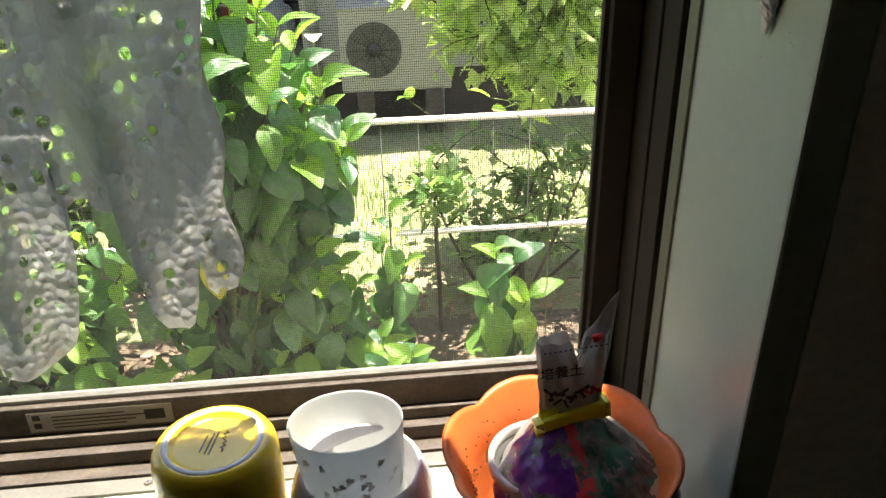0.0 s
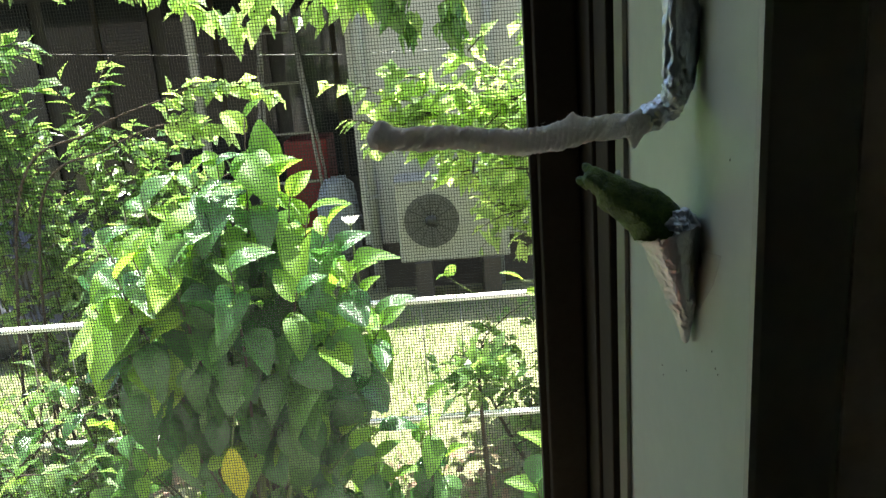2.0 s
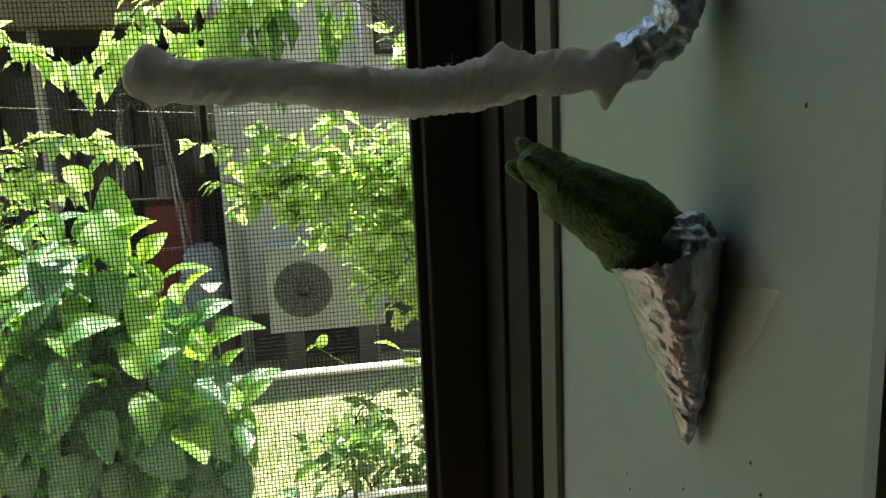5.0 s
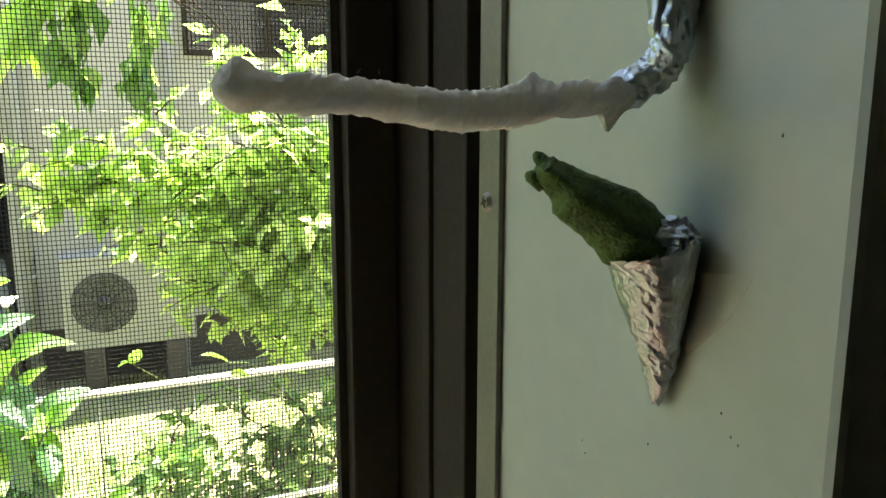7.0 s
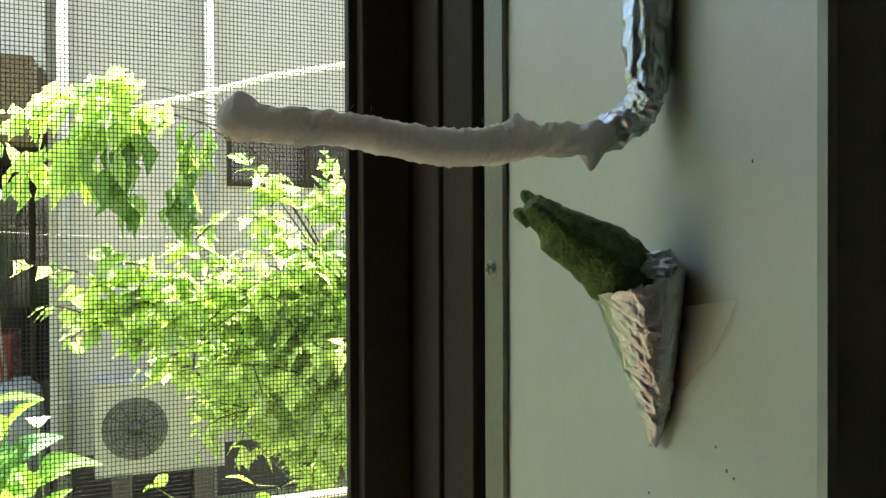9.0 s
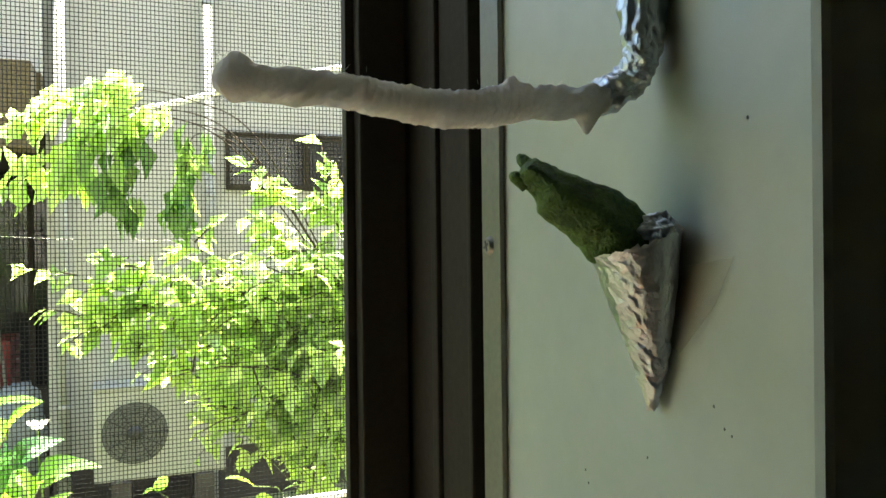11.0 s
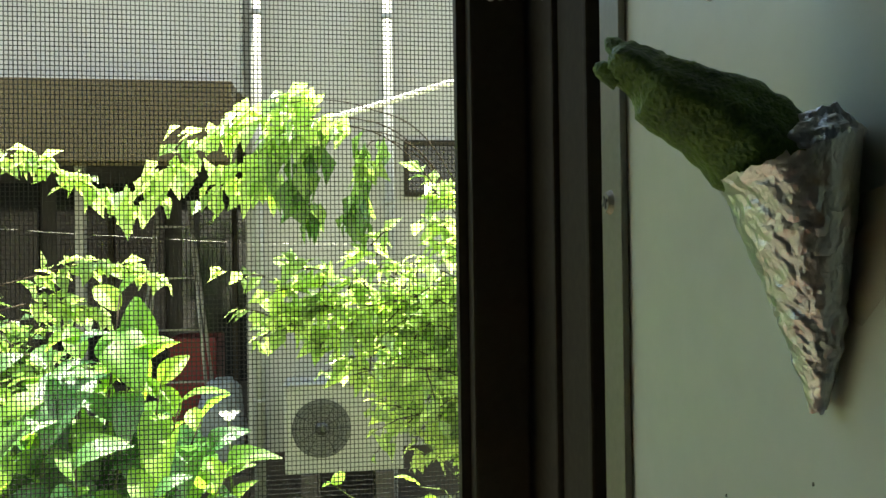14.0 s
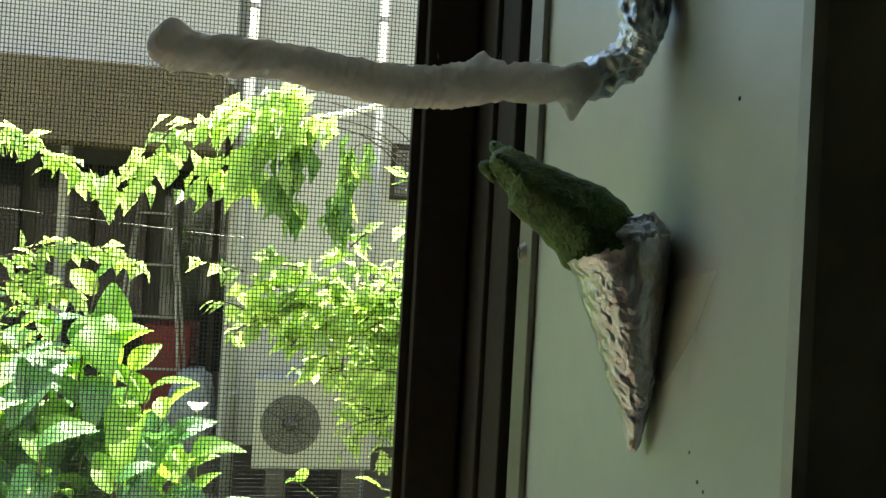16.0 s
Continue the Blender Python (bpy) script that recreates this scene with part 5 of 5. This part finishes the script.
def small_leaves(rs, pts, dirs, size, droop=0.3):
    """Folded small leaves: six corners, two quads each."""
    n = len(pts)
    d = dirs + rs.normal(0, 0.55, (n, 3))
    d[:, 2] -= droop
    d /= np.linalg.norm(d, axis=1)[:, None] + 1e-9
    up = rs.normal(0, 0.45, (n, 3)) + np.array([0, 0, 1.0])
    side = np.cross(d, up)
    side /= np.linalg.norm(side, axis=1)[:, None] + 1e-9
    nor = np.cross(side, d)
    L = (size * rs.uniform(0.6, 1.25, n))[:, None]
    W = L * 0.27
    v = np.empty((n, 6, 3))
    v[:, 0] = pts
    v[:, 1] = pts + d * L * 0.5
    v[:, 2] = pts + d * L - nor * L * 0.12
    v[:, 3] = pts + d * L * 0.42 + side * W + nor * W * 0.4
    v[:, 4] = pts + d * L * 0.42 - side * W + nor * W * 0.4
    v[:, 5] = pts + d * L * 0.05
    i = np.arange(n)[:, None] * 6
    f = np.concatenate([i + np.array([[0, 3, 2, 1]]), i + np.array([[0, 1, 2, 4]])])
    return v.reshape(-1, 3), f


def fine_tree(name, base, limbs, label, category, leaf, material, twigs, per_twig, seed, reach=0.3, droop=0.3, trunk=0.02, start=0.35, stem=None):
    """A small-leaved tree or bush: limbs, twigs along them, leaves along the twigs."""
    rs, rr = np.random.RandomState(seed), random.Random(seed)
    t = thing(name, base, label, category)
    tw, P, D = [], [], []
    for tip in limbs:
        b, tp = Vector(base) - Vector((0, 0, 0.03)), Vector(tip)
        b = b + Vector((rr.uniform(-0.12, 0.12), rr.uniform(-0.12, 0.12), 0))
        mid = b.lerp(tp, rr.uniform(0.3, 0.7)) + Vector((rr.uniform(-0.22, 0.22), rr.uniform(-0.2, 0.2), rr.uniform(0.1, 0.34) * (tp - b).length))
        curve = lambda s: b * (1 - s) ** 2 + mid * 2 * s * (1 - s) + tp * s * s
        pts = [curve(i / 14) for i in range(15)]
        tube("limb", pts, [trunk * (1 - 0.85 * i / 14) for i in range(15)], stem or BARK, t, n=7, wobble=0.15)
        for k in range(twigs):
            s = start + (1 - start) * (k + rr.random()) / twigs
            p = curve(s)
            d = Vector((rr.gauss(0, 1), rr.gauss(0, 0.8), rr.gauss(0.1, 0.5))).normalized() + (tp - mid).normalized() * 0.5
            q = p + d * reach * rr.uniform(0.4, 1.0)
            q.z -= droop * reach * rr.random()
            mm = p.lerp(q, 0.5) + Vector((0, 0, 0.06 * reach))
            tw.append(tube_data([p, mm, q], [0.0032, 0.0022, 0.001], 4))
            for j in range(per_twig):
                f = (j + 0.5 + rr.uniform(-0.4, 0.4)) / per_twig
                pp = p.lerp(mm, f * 2) if f < 0.5 else mm.lerp(q, f * 2 - 1)
                P.append(tuple(pp))
                sgn = 1 if j % 2 else -1
                cr = d.cross(Vector((0, 0, 1))).normalized() * sgn
                D.append(tuple(cr * 0.8 + d * 0.5))
    v, f = merge(tw)
    raw("twig_mass", v, f, BARK, t, kind="stuff")
    v, f = small_leaves(rs, np.array(P), np.array(D), leaf, droop)
    raw("foliage", v, f, material, t, kind="stuff", smooth=False)
    return t


rr = random.Random(21)
limbs = []
for i in range(19):
    x = rr.uniform(0.22, 0.95)
    limbs.append((x, rr.uniform(2.6, 3.1), rr.uniform(0.66, 0.98 + 0.42 * x)))
fine_tree("maple_tree", (1.35, 3.15, GZ), limbs, "small tree with a crown of bright yellow-green leaves", "tree", 0.082, SMALLY, 26, 9, 31, reach=0.21, droop=0.4, trunk=0.0022, start=0.5, stem=GREENSTEM)
limbs = [(-0.13, 2.6, 1.15), (-0.10, 2.65, 1.02), (0.02, 2.6, 1.20), (0.05, 2.6, 1.06), (0.10, 2.65, 0.94), (0.20, 2.6, 1.26), (0.22, 2.7, 1.08), (0.44, 2.7, 1.44), (0.66, 2.75, 1.42)]
fine_tree("maple_tree", (1.15, 3.0, GZ), limbs, "slender tree holding out flat layers of pale green leaves", "tree", 0.085, SMALLY, 9, 8, 32, reach=0.12, droop=0.35, trunk=0.0022, start=0.76, stem=GREENSTEM)
limbs = [(rr.uniform(0.22, 0.80), rr.uniform(2.35, 2.7), rr.uniform(0.05, 0.50)) for i in range(9)]
fine_tree("twiggy_shrub", (0.50, 2.48, GZ), limbs, "thin twiggy shrub with small pale green leaves by the rail", "shrub", 0.055, SMALL, 12, 9, 35, reach=0.18, droop=0.2, trunk=0.008, start=0.2)
limbs = []
for i in range(17):
    x = rr.uniform(-1.75, -0.82)
    limbs.append((x, rr.uniform(2.7, 3.2), rr.uniform(0.55, 0.98 - 0.28 * (x + 0.82))))
fine_tree("small_leaved_bush", (-1.25, 2.95, GZ), limbs, "bush of small glossy green leaves beyond the rail", "bush", 0.07, SMALL, 20, 10, 37, reach=0.22, droop=0.3, trunk=0.004, start=0.12)
limbs = [(rr.uniform(-1.85, -1.18), rr.uniform(2.75, 3.1), rr.uniform(1.05, 1.50)) for i in range(9)]
fine_tree("small_leaved_bush", (-1.55, 3.0, GZ), limbs, "tall loose bush of small bright leaves beyond the rail", "bush", 0.078, SMALL, 12, 9, 38, reach=0.2, droop=0.35, trunk=0.004, start=0.55)
limbs = [(rr.uniform(-1.7, -0.75), rr.uniform(1.75, 2.2), rr.uniform(-0.1, 0.45)) for i in range(16)]
fine_tree("small_leaved_bush", (-1.2, 2.0, GZ), limbs, "loose bush of small green leaves in front of the rail", "bush", 0.065, SMALL, 16, 9, 39, reach=0.22, droop=0.3, trunk=0.008, start=0.2)


def leafy_spray(points, label, leaf, step, seed, start=0.33, droop=0.35, material=None, thick=0.006, scatter=0.012):
    """One long bough that arches out sideways, with paired leaves along its outer half."""
    rs = np.random.RandomState(seed)
    t = thing("leafy_spray", points[0], label, "branch", "arching sprays")
    ctrl = [Vector(p) for p in points]
    ctrl = [ctrl[0]] + ctrl + [ctrl[-1]]
    pts = []
    for i in range(1, len(ctrl) - 2):
        p0, p1, p2, p3 = ctrl[i - 1:i + 3]
        for j in range(10):
            u = j / 10
            pts.append(0.5 * (2 * p1 + (p2 - p0) * u + (2 * p0 - 5 * p1 + 4 * p2 - p3) * u * u + (3 * p1 - p0 - 3 * p2 + p3) * u ** 3))
    pts.append(ctrl[-1])
    tube("bough", pts, [thick * (1 - 0.8 * i / (len(pts) - 1)) for i in range(len(pts))], BARK, t, n=6)
    P, D = [], []
    for i in range(int(len(pts) * start), len(pts) - 1):
        d = (pts[i + 1] - pts[i])
        k = max(1, int(d.length / step))
        for j in range(k):
            p = pts[i].lerp(pts[i + 1], (j + rs.rand()) / k)
            side = d.normalized().cross(Vector((0, 0, 1)))
            for sg in (-1, 1):
                P.append(tuple(p + Vector(rs.normal(0, scatter, 3))))
                D.append(tuple(side * sg * 0.9 + d.normalized() * 0.6 + Vector((0, 0, -0.1))))
    v, f = small_leaves(rs, np.array(P), np.array(D), leaf, droop)
    raw("foliage", v, f, material or SMALLY, t, kind="stuff", smooth=False)


for k, (start, pts) in enumerate(((0.33, ((-2.3, 2.85, GZ - 0.02), (-1.85, 2.75, 1.15), (-1.37, 2.7, 1.52), (-1.08, 2.7, 1.54), (-0.78, 2.7, 1.50), (-0.55, 2.7, 1.37))),
                                  (0.33, ((-2.2, 2.90, GZ - 0.02), (-1.90, 2.75, 1.30), (-1.55, 2.72, 1.66), (-1.22, 2.7, 1.65))),
                                  (0.62, ((-1.6, 2.80, GZ - 0.02), (-1.35, 2.72, 0.85), (-1.05, 2.7, 1.06), (-0.82, 2.7, 1.14), (-0.61, 2.7, 1.185), (-0.41, 2.7, 1.13))),
                                  (0.70, ((-1.5, 2.85, GZ - 0.02), (-1.30, 2.75, 0.80), (-1.00, 2.7, 1.00), (-0.76, 2.7, 1.07), (-0.58, 2.7, 1.02))))):
    leafy_spray(pts, "long leafy bough arching out of the bush beyond the rail", 0.075, 0.009, 60 + k, start)
# boughs that arch over from the tree and hang down
# paler leaves on the upper boughs put their highlights into the colour
for k, (start, droop, mt, pts) in enumerate(((0.52, 0.6, SMALLY, ((0.75, 2.8, 1.0), (0.45, 2.75, 1.55), (0.22, 2.65, 1.665), (0.0, 2.62, 1.675), (-0.25, 2.6, 1.58), (-0.47, 2.6, 1.37))),
                                             (0.45, 0.9, SMALLY, ((0.70, 2.8, 1.1), (0.42, 2.75, 1.52), (0.2, 2.65, 1.60), (0.04, 2.6, 1.60), (-0.13, 2.6, 1.50), (-0.25, 2.58, 1.38))),
                                             (0.50, 1.2, SMALL, ((0.72, 2.85, 1.1), (0.42, 2.75, 1.50), (0.24, 2.65, 1.56), (0.20, 2.62, 1.42), (0.16, 2.6, 1.30))),
                                             (0.50, 1.2, SMALL, ((0.70, 2.85, 1.1), (0.35, 2.75, 1.54), (0.10, 2.65, 1.60), (0.02, 2.62, 1.45), (0.05, 2.6, 1.32))),
                                             (0.55, 1.1, SMALLY, ((0.70, 2.80, 1.1), (0.38, 2.75, 1.56), (0.12, 2.68, 1.64), (-0.06, 2.65, 1.58), (-0.10, 2.6, 1.40))))):
    leafy_spray(pts, "bough of the tree arching over with hanging green leaves", 0.10, 0.0105, 80 + k, start, droop, mt, 0.0028, 0.024)
# sapling with a bare stem
sap = thing("sapling", (0.19, 2.2, GZ), "bare-stemmed sapling with a tuft of narrow leaves", "sapling")
tube("stem", [(0.19, 2.2, GZ - 0.03), (0.186, 2.2, -0.02), (0.180, 2.2, 0.15), (0.178, 2.2, 0.29)], [0.009, 0.0075, 0.006, 0.004], BARK, sap, n=8, wobble=0.2)
rs = np.random.RandomState(9)
P = np.stack([0.178 + rs.normal(0, 0.045, 110), 2.2 + rs.normal(0, 0.04, 110), 0.29 + rs.uniform(-0.05, 0.07, 110)], 1)
v, f = small_leaves(rs, P, (P - np.array([0.178, 2.2, 0.25])) * 9, 0.065, 0.0)
raw("foliage", v, f, SMALL, sap, kind="stuff", smooth=False)
# an upright young shoot out of the top of the big shrub
tube("stem", [(-0.36, 2.02, 0.62), (-0.33, 2.0, 0.84), (-0.312, 2.0, 0.98)], [0.004, 0.003, 0.002], GREENSTEM, main, n=6)
put_leaf(main, FRESH[0], (-0.312, 2.0, 0.965), (-0.04, -0.06, 1), 0.155, 0.15)
put_leaf(main, FRESH[3], (-0.314, 2.0, 0.95), (0.55, -0.15, 0.65), 0.11, -0.3)
put_leaf(main, FRESH[1], (-0.316, 2.0, 0.93), (-0.6, -0.1, 0.55), 0.11, 0.3)
# single bright leaves and the pale bloom
bl = thing("pale_bloom", (-0.155, 2.25, 0.74), "single white bloom on the broad-leaved shrub", "flower")
for i in range(6):
    a = i * 1.05
    o = put_leaf(bl, leaf_mesh("petal", 40 + i, WHITEFL, 0.8, 0.3, 0.3), (-0.155, 2.22, 0.785), (math.cos(a) * 0.6, math.sin(a) * 0.6, 0.9), 0.035)
    o.name = "petal"
tube("stalk", [(-0.13, 2.10, 0.60), (-0.15, 2.2, 0.72), (-0.155, 2.22, 0.79)], 0.003, GREENSTEM, bl, n=6)
sp = thing("leafy_shoot", (0.52, 2.05, GZ), "tall thin shoot ending in a yellowish leaf", "shoot")
tube("stem", [(0.52, 2.05, GZ - 0.02), (0.50, 2.0, 0.25), (0.42, 1.88, 0.58), (0.33, 1.77, 0.72), (0.27, 1.72, 0.745)], [0.0022, 0.002, 0.0016, 0.0013, 0.001], GREENSTEM, sp, n=6)
put_leaf(sp, FRESH[0], (0.275, 1.725, 0.745), (-0.6, 0.1, 0.42), 0.055, 0.9)
put_leaf(sp, FRESH[1], (0.282, 1.73, 0.715), (0.5, -0.3, 0.1), 0.035, 0.4)
sp = thing("leafy_shoot", (0.30, 2.42, GZ), "tall thin shoot ending in a small pale leaf", "shoot")
tube("stem", [(0.30, 2.42, GZ - 0.02), (0.28, 2.40, 0.2), (0.20, 2.34, 0.50), (0.10, 2.28, 0.595)], [0.002, 0.0018, 0.0014, 0.001], GREENSTEM, sp, n=6)
put_leaf(sp, FRESH[2], (0.10, 2.28, 0.595), (0.7, 0.1, 0.45), 0.05, 0.8)
put_leaf(sp, FRESH[3], (0.10, 2.28, 0.595), (-0.7, 0.0, -0.1), 0.03, 0.5)
yl = put_leaf(low, leaf_mesh("yellow_leaf", 77, YELLOW, 0.62, 0.1, 0.2), (-0.43, 1.74, 0.375), (0.02, -0.25, -1), 0.13, 0.4)
yl.name = "yellow_leaf"
tube("yellow_leaf_stalk", [(-0.44, 1.95, 0.43), (-0.435, 1.82, 0.43), (-0.43, 1.738, 0.377)], [0.003, 0.002, 0.0012], GREENSTEM, low, n=6)
